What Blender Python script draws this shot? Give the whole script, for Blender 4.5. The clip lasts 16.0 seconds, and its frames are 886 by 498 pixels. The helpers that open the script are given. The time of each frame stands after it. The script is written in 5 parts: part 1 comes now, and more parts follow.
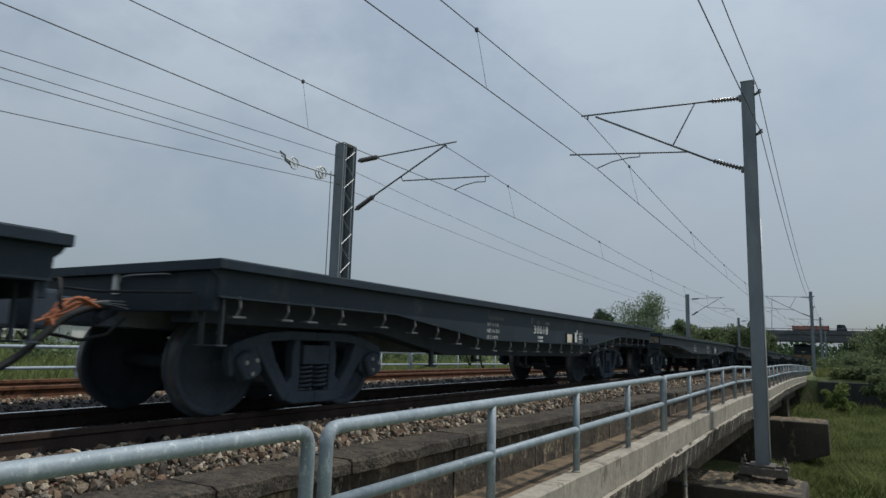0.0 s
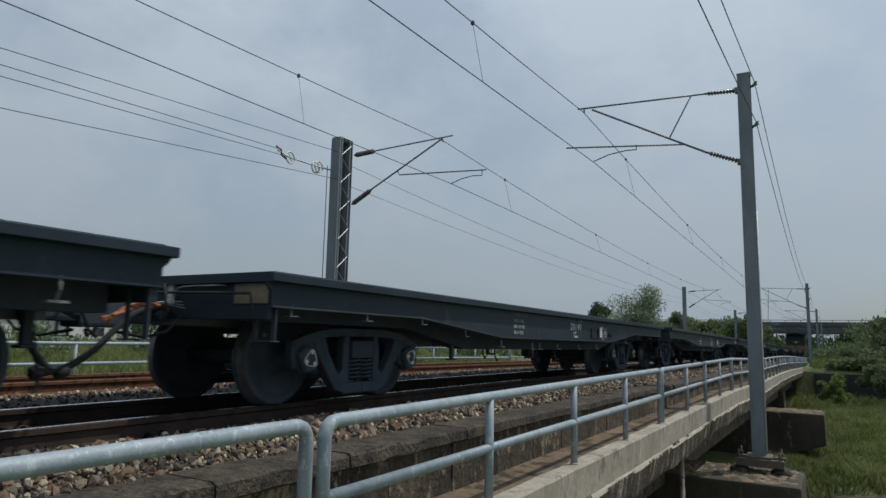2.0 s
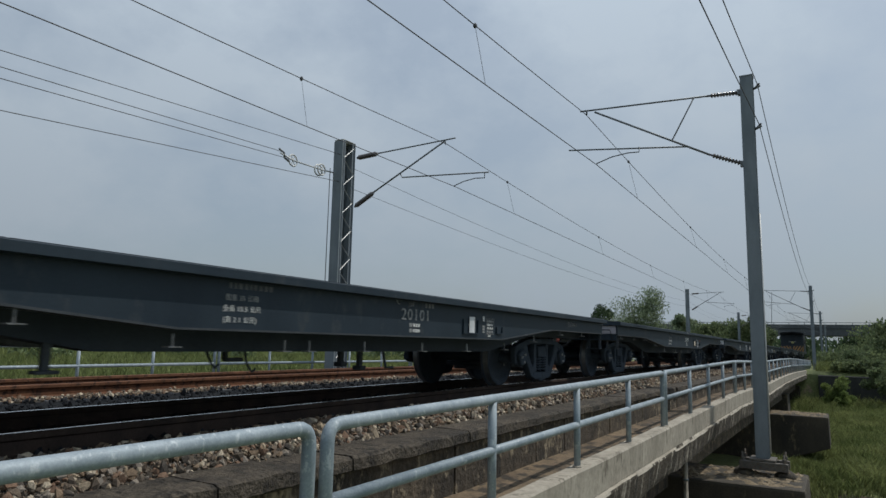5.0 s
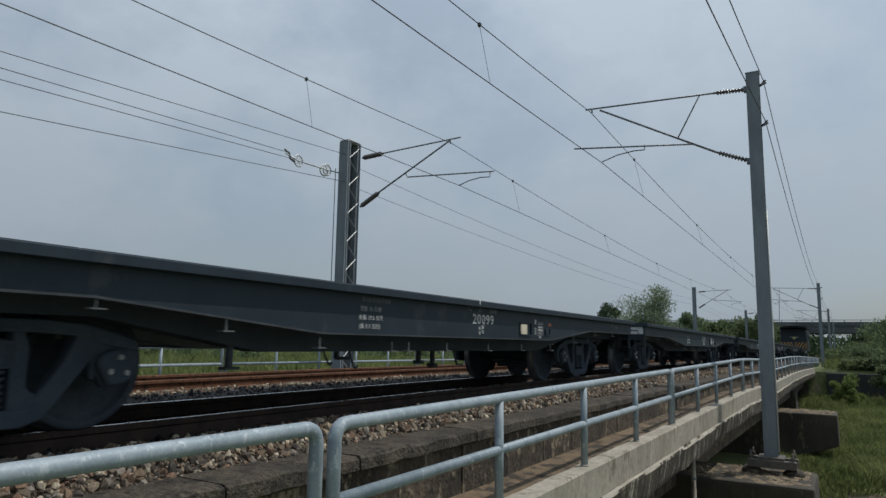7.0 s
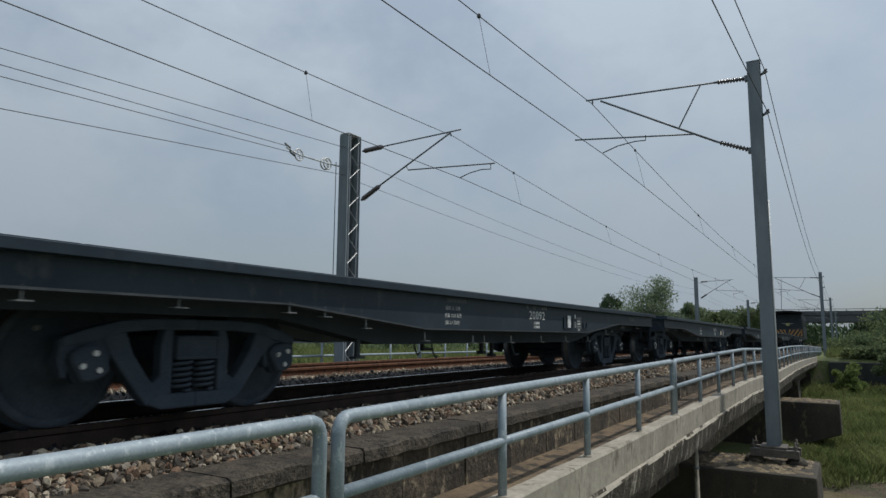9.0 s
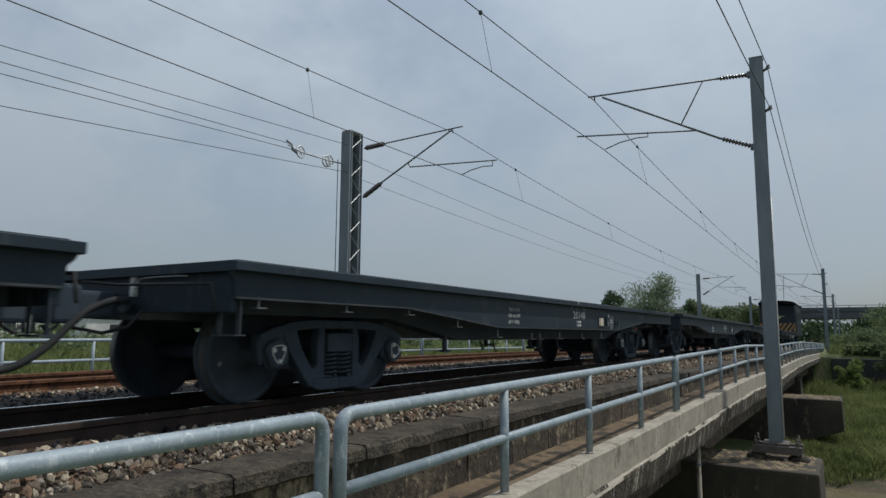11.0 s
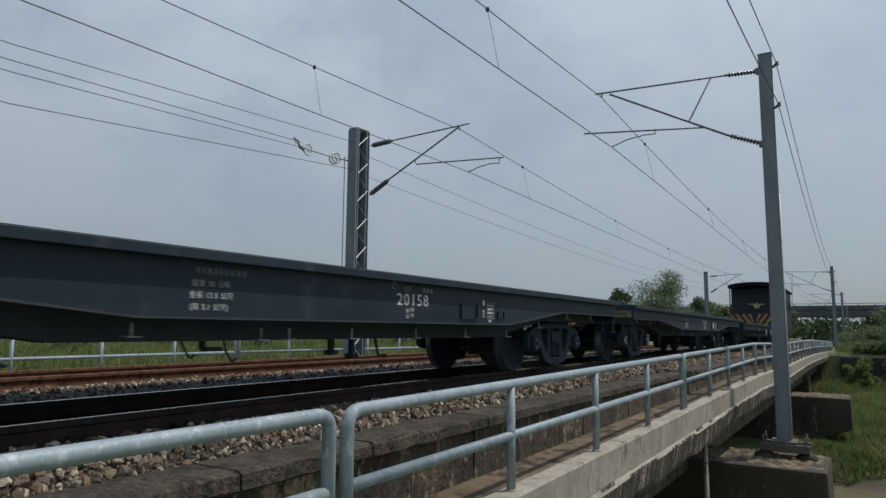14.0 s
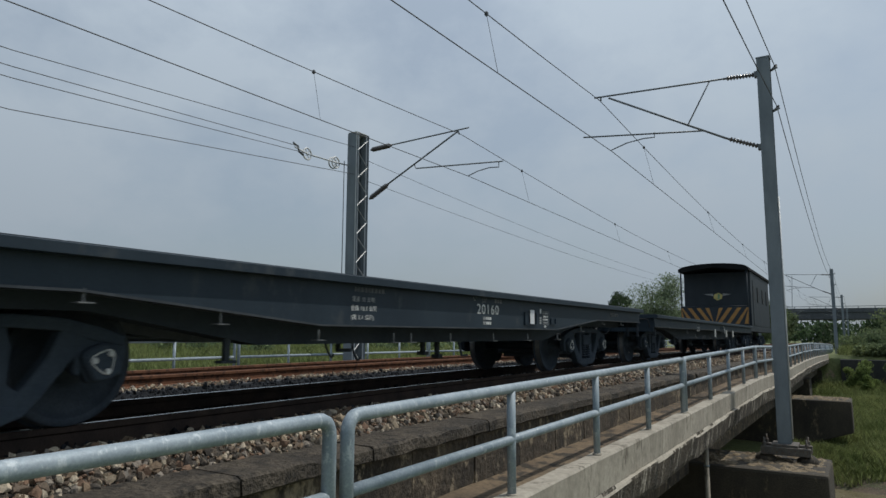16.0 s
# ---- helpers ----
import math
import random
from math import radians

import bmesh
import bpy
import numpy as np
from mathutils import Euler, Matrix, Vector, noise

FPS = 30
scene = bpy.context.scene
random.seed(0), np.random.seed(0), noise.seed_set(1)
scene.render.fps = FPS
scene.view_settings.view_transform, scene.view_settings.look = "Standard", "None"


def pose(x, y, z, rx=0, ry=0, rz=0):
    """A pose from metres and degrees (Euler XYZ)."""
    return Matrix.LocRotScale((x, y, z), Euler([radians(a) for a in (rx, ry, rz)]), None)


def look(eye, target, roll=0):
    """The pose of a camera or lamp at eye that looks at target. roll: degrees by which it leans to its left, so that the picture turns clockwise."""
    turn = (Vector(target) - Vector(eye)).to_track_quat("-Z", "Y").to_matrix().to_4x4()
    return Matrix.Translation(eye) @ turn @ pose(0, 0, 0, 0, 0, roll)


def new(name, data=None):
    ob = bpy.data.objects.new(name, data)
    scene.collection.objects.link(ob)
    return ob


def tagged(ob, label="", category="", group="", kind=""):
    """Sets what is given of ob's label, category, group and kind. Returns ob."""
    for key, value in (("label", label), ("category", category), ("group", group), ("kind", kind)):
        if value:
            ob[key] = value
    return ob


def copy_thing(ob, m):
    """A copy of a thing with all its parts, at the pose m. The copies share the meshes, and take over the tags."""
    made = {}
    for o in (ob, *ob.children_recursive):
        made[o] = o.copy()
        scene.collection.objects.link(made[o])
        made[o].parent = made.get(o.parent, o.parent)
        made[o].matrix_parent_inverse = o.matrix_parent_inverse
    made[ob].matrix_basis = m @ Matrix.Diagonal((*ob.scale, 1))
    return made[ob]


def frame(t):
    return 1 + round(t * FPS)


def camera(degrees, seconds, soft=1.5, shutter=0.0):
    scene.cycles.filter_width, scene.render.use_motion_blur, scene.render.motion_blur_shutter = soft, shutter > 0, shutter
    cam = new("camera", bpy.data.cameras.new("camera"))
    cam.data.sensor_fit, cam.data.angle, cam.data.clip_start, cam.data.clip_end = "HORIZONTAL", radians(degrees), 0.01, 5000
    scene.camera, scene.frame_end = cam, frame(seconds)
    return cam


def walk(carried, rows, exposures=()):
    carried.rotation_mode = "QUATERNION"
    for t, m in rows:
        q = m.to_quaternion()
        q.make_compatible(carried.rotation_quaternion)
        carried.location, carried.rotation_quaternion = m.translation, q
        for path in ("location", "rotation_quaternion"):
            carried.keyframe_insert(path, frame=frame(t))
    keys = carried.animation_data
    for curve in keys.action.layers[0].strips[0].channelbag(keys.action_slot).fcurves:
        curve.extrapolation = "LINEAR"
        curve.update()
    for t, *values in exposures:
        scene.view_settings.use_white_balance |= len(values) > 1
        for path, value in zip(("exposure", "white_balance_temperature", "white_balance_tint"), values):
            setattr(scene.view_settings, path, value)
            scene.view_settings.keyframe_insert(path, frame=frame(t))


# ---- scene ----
import itertools
EYE = Vector((0.0, 0.0, 0.59))
cam = camera(67.7, 16.0, soft=1.5, shutter=0.12)


def aim(yaw, pitch, roll):
    """Yaw is counted from the line's direction to the left, pitch upwards."""
    y, p = radians(yaw), radians(pitch)
    way = Vector((-math.sin(y) * math.cos(p), math.cos(y) * math.cos(p), math.sin(p)))
    return look(EYE, EYE + way * 10, roll)


walk(cam, [(t, aim(y, p, r)) for t, y, p, r in (
    (0.0, 30.75, 8.28, 1.58), (0.5, 30.79, 8.14, 1.11), (1.0, 30.67, 7.90, 1.46), (1.5, 30.61, 7.85, 1.52),
    (2.0, 30.48, 7.76, 1.22), (2.5, 30.66, 7.64, 1.21), (3.0, 30.69, 7.62, 1.45), (3.5, 30.38, 7.94, 1.07),
    (4.0, 30.33, 8.08, 1.29), (6.5, 31.25, 7.82, 0.88), (7.0, 31.22, 7.91, 0.92), (7.5, 31.17, 7.71, 0.57),
    (8.0, 31.22, 7.47, 0.80), (8.5, 31.44, 7.31, 0.80), (9.0, 31.34, 7.27, 0.39), (11.5, 31.60, 6.79, 0.36),
    (12.0, 31.74, 6.56, 0.41), (12.5, 31.86, 6.61, 0.33), (13.0, 31.81, 6.65, 0.18), (13.5, 31.78, 6.68, 0.16),
    (14.0, 32.09, 6.77, 0.45), (14.5, 32.27, 6.97, 0.36), (15.0, 32.18, 7.11, 0.04), (15.5, 32.06, 7.05, 0.00),
    (16.0, 32.07, 7.12, 0.25))])

# ---- light: high hazy sun ahead and to the right, thin cloud ----
SUN_WAY = Vector((0.40, 0.42, 1.0)).normalized()
sun = new("sun", bpy.data.lights.new("sun", "SUN"))
sun.data.energy, sun.data.angle, sun.data.color = 2.6, radians(0.7), (1.0, 0.95, 0.87)
sun.matrix_world = look(SUN_WAY * 100, (0, 0, 0))

world = bpy.data.worlds.new("sky")
scene.world = world
world.use_nodes = True
wn, wl = world.node_tree.nodes, world.node_tree.links
bg = wn["Background"]
sky = wn.new("ShaderNodeTexSky")
sky.sky_type, sky.sun_disc = "NISHITA", False
sky.sun_elevation = math.asin(SUN_WAY.z)
sky.sun_rotation = math.atan2(SUN_WAY.x, SUN_WAY.y)
sky.air_density, sky.dust_density, sky.ozone_density = 1.0, 2.5, 1.0
sc = wn.new("ShaderNodeVectorMath")
sc.operation = "MULTIPLY"
sc.inputs[1].default_value = (0.086, 0.0905, 0.089)
wl.new(sky.outputs["Color"], sc.inputs[0])
wco = wn.new("ShaderNodeTexCoord")
wmap = wn.new("ShaderNodeMapping")
wmap.inputs["Scale"].default_value = (1.0, 1.0, 1.5)
wmap.inputs["Location"].default_value = (0.7, 0.2, 0.0)
wl.new(wco.outputs["Generated"], wmap.inputs["Vector"])
cloud = wn.new("ShaderNodeTexNoise")
cloud.inputs["Scale"].default_value, cloud.inputs["Detail"].default_value, cloud.inputs["Roughness"].default_value = 3.0, 8.0, 0.58
wl.new(wmap.outputs["Vector"], cloud.inputs["Vector"])
ramp = wn.new("ShaderNodeValToRGB")
ramp.color_ramp.elements[0].position, ramp.color_ramp.elements[0].color = 0.39, (0.62, 0.62, 0.62, 1)
ramp.color_ramp.elements[1].position, ramp.color_ramp.elements[1].color = 0.61, (1.0, 1.0, 1.0, 1)
wl.new(cloud.outputs["Fac"], ramp.inputs["Fac"])
veil = wn.new("ShaderNodeMix")
veil.data_type = "RGBA"
wl.new(ramp.outputs["Color"], veil.inputs["Factor"])
wl.new(sc.outputs["Vector"], veil.inputs["A"])
sep = wn.new("ShaderNodeSeparateXYZ")
wl.new(wco.outputs["Generated"], sep.inputs["Vector"])
haze = wn.new("ShaderNodeValToRGB")
haze.color_ramp.elements[0].position, haze.color_ramp.elements[0].color = 0.0, (0.350, 0.412, 0.472, 1)
haze.color_ramp.elements[1].position, haze.color_ramp.elements[1].color = 0.55, (0.558, 0.655, 0.762, 1)
wl.new(sep.outputs["Z"], haze.inputs["Fac"])
# thin haze scatters forwards: brighter towards the sun
toward = wn.new("ShaderNodeVectorMath")
toward.operation = "DOT_PRODUCT"
wl.new(wco.outputs["Generated"], toward.inputs[0])
toward.inputs[1].default_value = SUN_WAY
gain = wn.new("ShaderNodeMapRange")
gain.inputs["From Min"].default_value, gain.inputs["From Max"].default_value = -0.1, 0.9
gain.inputs["To Min"].default_value, gain.inputs["To Max"].default_value = 0.84, 0.975
wl.new(toward.outputs["Value"], gain.inputs["Value"])
lit = wn.new("ShaderNodeVectorMath")
lit.operation = "SCALE"
wl.new(haze.outputs["Color"], lit.inputs[0])
wl.new(gain.outputs["Result"], lit.inputs["Scale"])
wl.new(lit.outputs["Vector"], veil.inputs["B"])
wl.new(veil.outputs["Result"], bg.inputs["Color"])
bg.inputs["Strength"].default_value = 1.0
scene.view_settings.exposure = 0.0


# ---- materials ----
def mat(name, c1, c2, rough=0.6, metal=0.0, scale=3.0, fine=45.0, bump=0.25, depth=0.01, spread=0.15, streak=1.0, fleck=None, island=0.0, spec=0.5, palette=None):
    """Two colours mixed by a broad noise and darkened by a fine one, with fine relief. streak stretches the broad noise upwards;
    fleck = (colour, share) adds patches; island varies brightness from loose piece to loose piece."""
    m = bpy.data.materials.new(name)
    m.use_nodes = True
    n, l = m.node_tree.nodes, m.node_tree.links
    b = n["Principled BSDF"]
    co, info = n.new("ShaderNodeTexCoord"), n.new("ShaderNodeObjectInfo")
    add = n.new("ShaderNodeVectorMath")
    add.operation = "MULTIPLY_ADD"
    l.new(info.outputs["Random"], add.inputs[0])
    add.inputs[1].default_value = (17.0, 31.0, 11.0)
    l.new(co.outputs["Object"], add.inputs[2])
    mp = n.new("ShaderNodeMapping")
    mp.inputs["Scale"].default_value = (1.0, 1.0, 1.0 / streak)
    l.new(add.outputs[0], mp.inputs["Vector"])
    big, small = n.new("ShaderNodeTexNoise"), n.new("ShaderNodeTexNoise")
    for t, s, d in ((big, scale, 6.0), (small, fine, 4.0)):
        t.inputs["Scale"].default_value, t.inputs["Detail"].default_value, t.inputs["Roughness"].default_value = s, d, 0.62
    l.new(mp.outputs["Vector"], big.inputs["Vector"])
    l.new(add.outputs[0], small.inputs["Vector"])
    r = n.new("ShaderNodeValToRGB")
    r.color_ramp.elements[0].position, r.color_ramp.elements[1].position = 0.34, 0.66
    r.color_ramp.elements[0].color, r.color_ramp.elements[1].color = (*c1, 1), (*c2, 1)
    l.new(big.outputs["Fac"], r.inputs["Fac"])
    col = r.outputs["Color"]
    if fleck:
        fn = n.new("ShaderNodeTexNoise")
        fn.inputs["Scale"].default_value, fn.inputs["Detail"].default_value, fn.inputs["Roughness"].default_value = scale * 2.7, 8.0, 0.7
        l.new(mp.outputs["Vector"], fn.inputs["Vector"])
        fr = n.new("ShaderNodeValToRGB")
        k = 0.62 - 0.24 * fleck[1]
        fr.color_ramp.elements[0].position, fr.color_ramp.elements[1].position = k - 0.03, k + 0.05
        l.new(fn.outputs["Fac"], fr.inputs["Fac"])
        fm = n.new("ShaderNodeMix")
        fm.data_type = "RGBA"
        l.new(fr.outputs["Color"], fm.inputs["Factor"])
        l.new(col, fm.inputs["A"])
        fm.inputs["B"].default_value = (*fleck[0], 1)
        col = fm.outputs["Result"]
    if palette:
        pg, pr = n.new("ShaderNodeNewGeometry"), n.new("ShaderNodeValToRGB")
        pr.color_ramp.interpolation = "CONSTANT"
        while len(pr.color_ramp.elements) < len(palette):
            pr.color_ramp.elements.new(0.5)
        for i, c in enumerate(palette):
            pr.color_ramp.elements[i].position = i / len(palette)
        for i, c in enumerate(palette):
            pr.color_ramp.elements[i].color = (*c, 1)
        l.new(pg.outputs["Random Per Island"], pr.inputs["Fac"])
        pm = n.new("ShaderNodeMix")
        pm.data_type = "RGBA"
        pm.inputs["Factor"].default_value = 0.72
        l.new(col, pm.inputs["A"])
        l.new(pr.outputs["Color"], pm.inputs["B"])
        col = pm.outputs["Result"]
    hv = n.new("ShaderNodeHueSaturation")
    l.new(col, hv.inputs["Color"])
    mr = n.new("ShaderNodeMapRange")
    mr.inputs["From Min"].default_value, mr.inputs["From Max"].default_value = 0.28, 0.72
    mr.inputs["To Min"].default_value, mr.inputs["To Max"].default_value = 1.0 - spread, 1.0 + spread
    l.new(small.outputs["Fac"], mr.inputs["Value"])
    val = mr.outputs["Result"]
    if island:
        geo = n.new("ShaderNodeNewGeometry")
        ir = n.new("ShaderNodeMapRange")
        ir.inputs["To Min"].default_value, ir.inputs["To Max"].default_value = 1.0 - island, 1.0 + island
        l.new(geo.outputs["Random Per Island"], ir.inputs["Value"])
        mu = n.new("ShaderNodeMath")
        mu.operation = "MULTIPLY"
        l.new(val, mu.inputs[0])
        l.new(ir.outputs["Result"], mu.inputs[1])
        val = mu.outputs[0]
    l.new(val, hv.inputs["Value"])
    l.new(hv.outputs["Color"], b.inputs["Base Color"])
    rr = n.new("ShaderNodeMapRange")
    rr.inputs["To Min"].default_value, rr.inputs["To Max"].default_value = max(0.05, rough - 0.12), min(1.0, rough + 0.12)
    l.new(big.outputs["Fac"], rr.inputs["Value"])
    l.new(rr.outputs["Result"], b.inputs["Roughness"])
    b.inputs["Metallic"].default_value = metal
    b.inputs["Specular IOR Level"].default_value = spec
    if bump:
        bp = n.new("ShaderNodeBump")
        bp.inputs["Strength"].default_value, bp.inputs["Distance"].default_value = bump, depth
        l.new(small.outputs["Fac"], bp.inputs["Height"])
        l.new(bp.outputs["Normal"], b.inputs["Normal"])
    return m


def leafy(name, c1, c2, scale=0.35):
    m = mat(name, c1, c2, rough=0.62, scale=scale, fine=9.0, bump=0.0, spread=0.3, island=0.45, spec=0.2)
    n, l = m.node_tree.nodes, m.node_tree.links
    b, out = n["Principled BSDF"], n["Material Output"]
    tr, mx = n.new("ShaderNodeBsdfTranslucent"), n.new("ShaderNodeMixShader")
    l.new(b.inputs["Base Color"].links[0].from_socket, tr.inputs["Color"])
    mx.inputs["Fac"].default_value = 0.5
    l.new(b.outputs["BSDF"], mx.inputs[1])
    l.new(tr.outputs["BSDF"], mx.inputs[2])
    l.new(mx.outputs["Shader"], out.inputs["Surface"])
    return m


# Train colours down to WHEEL hold lens haze as a blue, lifted tone.
PAINT = mat("hazed_wagon_paint", (0.0140, 0.0240, 0.0355), (0.0230, 0.0365, 0.0500), 0.52, 0, 1.6, 60, 0.12, 0.004, 0.12, 2.0, ((0.038, 0.047, 0.056), 0.10), spec=0.22)
INNER = mat("hazed_inner_frame_paint", (0.033, 0.044, 0.059), (0.053, 0.066, 0.083), 0.7, 0, 2, 60, 0.15, 0.004, 0.12, spec=0.15)
# Paler than the sill: light on the flange edge is put in here.
FLANGE = mat("pale_flange_paint", (0.027, 0.034, 0.042), (0.056, 0.064, 0.072), 0.55, 0, 4, 60, 0.2, 0.004, 0.2, spec=0.3)
UNDER = mat("hazed_underframe_grime", (0.044, 0.054, 0.066), (0.070, 0.080, 0.092), 0.8, 0, 4, 70, 0.3, 0.006, 0.15, spec=0.2)
# Pale tone for the deep underframe parts, painted to lift their shade.
SHADELIFT = mat("lifted_underframe", (0.130, 0.150, 0.178), (0.185, 0.205, 0.230), 0.9, 0, 4, 70, 0.3, 0.006, 0.15, spec=0.1)
# Bogies and wheels raised again to make up for shade under the deck.
BOGIE = mat("hazed_bogie_grime", (0.043, 0.058, 0.077), (0.061, 0.077, 0.097), 0.88, 0, 5, 80, 0.3, 0.006, 0.15, spec=0.08)
WHEEL = mat("hazed_wheel_steel", (0.048, 0.062, 0.082), (0.074, 0.089, 0.108), 0.8, 0.0, 5, 60, 0.2, 0.004, 0.15, spec=0.1)
TREAD = mat("tread_steel", (0.10, 0.10, 0.105), (0.18, 0.18, 0.18), 0.45, 0.6, 8, 60, 0.05, 0.002, 0.1)
WHITE = mat("white_lettering", (0.50, 0.51, 0.50), (0.70, 0.71, 0.69), 0.6, 0, 9, 60, 0.1, 0.002, 0.15, 1, ((0.2, 0.21, 0.21), 0.12))
DULLWHITE = mat("worn_white_lettering", (0.16, 0.17, 0.17), (0.34, 0.35, 0.35), 0.65, 0, 20, 60, 0.1, 0.002, 0.2)
CREAM = mat("cream_card", (0.52, 0.46, 0.34), (0.66, 0.60, 0.47), 0.7, 0, 7, 50, 0.1, 0.002, 0.1)
PALE = mat("pale_plate", (0.50, 0.53, 0.55), (0.66, 0.68, 0.70), 0.4, 0, 6, 50, 0.1, 0.002, 0.1)
MAUVE = mat("faded_mauve_plate", (0.30, 0.29, 0.33), (0.42, 0.41, 0.45), 0.6, 0, 9, 50, 0.1, 0.002, 0.15)
TAN = mat("tan_plate", (0.15, 0.125, 0.09), (0.24, 0.205, 0.15), 0.7, 0, 9, 50, 0.1, 0.002, 0.2)
GALV = mat("galvanised_pipe", (0.205, 0.255, 0.292), (0.305, 0.358, 0.397), 0.55, 0.12, 7, 90, 0.15, 0.003, 0.15, 1.5, ((0.42, 0.47, 0.50), 0.12), spec=0.3)
MAST = mat("mast_steel", (0.138, 0.165, 0.187), (0.202, 0.234, 0.257), 0.6, 0.15, 3, 60, 0.15, 0.003, 0.12, 3.0, spec=0.3)
FOOT = mat("rusted_foot_steel", (0.060, 0.056, 0.052), (0.125, 0.115, 0.100), 0.75, 0.1, 7, 60, 0.3, 0.004, 0.3, 1, ((0.10, 0.065, 0.04), 0.25))
LACE = mat("pale_lacing", (0.48, 0.50, 0.50), (0.62, 0.63, 0.62), 0.5, 0.2, 6, 50, 0.1, 0.003, 0.12)
ARM = mat("cantilever_steel", (0.10, 0.115, 0.125), (0.17, 0.185, 0.195), 0.5, 0.5, 6, 60, 0.15, 0.003, 0.15)
PORC = mat("brown_porcelain", (0.06, 0.055, 0.055), (0.11, 0.10, 0.10), 0.25, 0, 6, 30, 0.05, 0.002, 0.1)
WIRE = mat("wire", (0.05, 0.055, 0.06), (0.09, 0.095, 0.10), 0.6, 0.3, 6, 30, 0.0)
RUST = mat("rusty_rail", (0.090, 0.042, 0.025), (0.170, 0.082, 0.048), 0.82, 0.0, 5, 70, 0.35, 0.004, 0.25, 1, ((0.045, 0.027, 0.020), 0.28), spec=0.2)
RAILTOP = mat("worn_rail_head", (0.66, 0.67, 0.68), (0.78, 0.79, 0.80), 0.26, 1.0, 8, 60, 0.05, 0.002, 0.1)
CONC = mat("kerb_concrete", (0.240, 0.218, 0.178), (0.385, 0.354, 0.296), 0.88, 0, 2.0, 14, 0.4, 0.012, 0.2, 2.4, ((0.15, 0.132, 0.104), 0.10))
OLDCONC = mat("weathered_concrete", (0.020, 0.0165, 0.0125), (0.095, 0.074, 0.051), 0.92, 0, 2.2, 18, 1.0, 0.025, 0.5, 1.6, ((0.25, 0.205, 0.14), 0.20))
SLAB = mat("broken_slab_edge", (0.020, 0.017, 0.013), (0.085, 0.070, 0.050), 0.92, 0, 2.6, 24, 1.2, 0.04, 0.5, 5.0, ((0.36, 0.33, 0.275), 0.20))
COPING = mat("coping_concrete", (0.030, 0.025, 0.019), (0.092, 0.076, 0.057), 0.92, 0, 2.4, 26, 1.2, 0.03, 0.6, 1.0, ((0.018, 0.015, 0.012), 0.30))
WALKWAY = mat("walkway_concrete", (0.072, 0.051, 0.032), (0.185, 0.136, 0.084), 0.92, 0, 1.6, 24, 0.5, 0.012, 0.35, 1, ((0.030, 0.024, 0.017), 0.36))
# Pier concrete darkened to carry the shade on its near faces.
PIER = mat("pier_concrete", (0.022, 0.0195, 0.015), (0.058, 0.049, 0.035), 0.92, 0, 1.2, 40, 0.5, 0.02, 0.35, 2.0, ((0.12, 0.095, 0.06), 0.10))
# Abutment face in shade, the darkness put into the concrete colour.
SHADEWALL = mat("shaded_concrete", (0.020, 0.022, 0.022), (0.040, 0.042, 0.040), 0.92, 0, 0.8, 20, 0.6, 0.02, 0.3, 3.0, ((0.06, 0.058, 0.045), 0.06))
SILT = mat("dry_silt", (0.12, 0.09, 0.054), (0.25, 0.198, 0.128), 0.95, 0, 3, 40, 0.8, 0.02, 0.35, 1, ((0.06, 0.047, 0.03), 0.3))
MUD = mat("stream_mud", (0.060, 0.045, 0.029), (0.120, 0.092, 0.060), 0.9, 0, 0.9, 12, 1.0, 0.06, 0.4, 1, ((0.05, 0.055, 0.022), 0.4))
STONE = mat("ballast_stone", (0.075, 0.066, 0.056), (0.24, 0.205, 0.165), 0.88, 0, 14, 120, 0.5, 0.006, 0.3, island=0.35, palette=((0.116, 0.088, 0.061), (0.244, 0.165, 0.098), (0.049, 0.041, 0.034), (0.329, 0.262, 0.177), (0.165, 0.088, 0.049), (0.189, 0.165, 0.137), (0.088, 0.061, 0.040), (0.415, 0.354, 0.262)))
# Oily stones, with the train's shadow darkening their colour too.
SHADESTONE = mat("oily_shaded_ballast", (0.013, 0.015, 0.019), (0.030, 0.032, 0.036), 0.85, 0, 9, 90, 0.6, 0.01, 0.2, island=0.5, spec=0.12)
# Bed right under the train, made paler to fill its shade.
LIFTBED = mat("lifted_bed", (0.085, 0.092, 0.102), (0.135, 0.140, 0.150), 0.92, 0, 12, 60, 1.0, 0.03, 0.3, spec=0.1)
# Bed between the tracks, oily and with the train's shadow painted in.
SHADEBED = mat("oily_shaded_bed", (0.012, 0.014, 0.017), (0.024, 0.026, 0.029), 0.92, 0, 12, 60, 1.0, 0.03, 0.3, spec=0.1)
# Near rails: rust darkened for the shadow of the passing train.
SHADERUST = mat("shaded_rail", (0.036, 0.028, 0.025), (0.064, 0.046, 0.038), 0.8, 0.0, 5, 70, 0.35, 0.004, 0.2, spec=0.12)
BED = mat("ballast_bed", (0.045, 0.039, 0.032), (0.13, 0.11, 0.088), 0.92, 0, 22, 60, 1.0, 0.04, 0.4, 1, ((0.02, 0.018, 0.015), 0.4))
# Grimy sleepers, lightened to lift the shade below the train.
SLEEPER = mat("grimy_sleeper", (0.065, 0.070, 0.076), (0.105, 0.108, 0.113), 0.85, 0, 3, 60, 0.3, 0.006, 0.3, spec=0.15)
GRASSG = mat("meadow_soil", (0.070, 0.092, 0.030), (0.145, 0.165, 0.058), 0.95, 0, 0.35, 9, 0.8, 0.05, 0.4, 1, ((0.16, 0.13, 0.085), 0.06))
BLADE = leafy("grass_blades", (0.100, 0.134, 0.045), (0.235, 0.262, 0.105), 0.5)
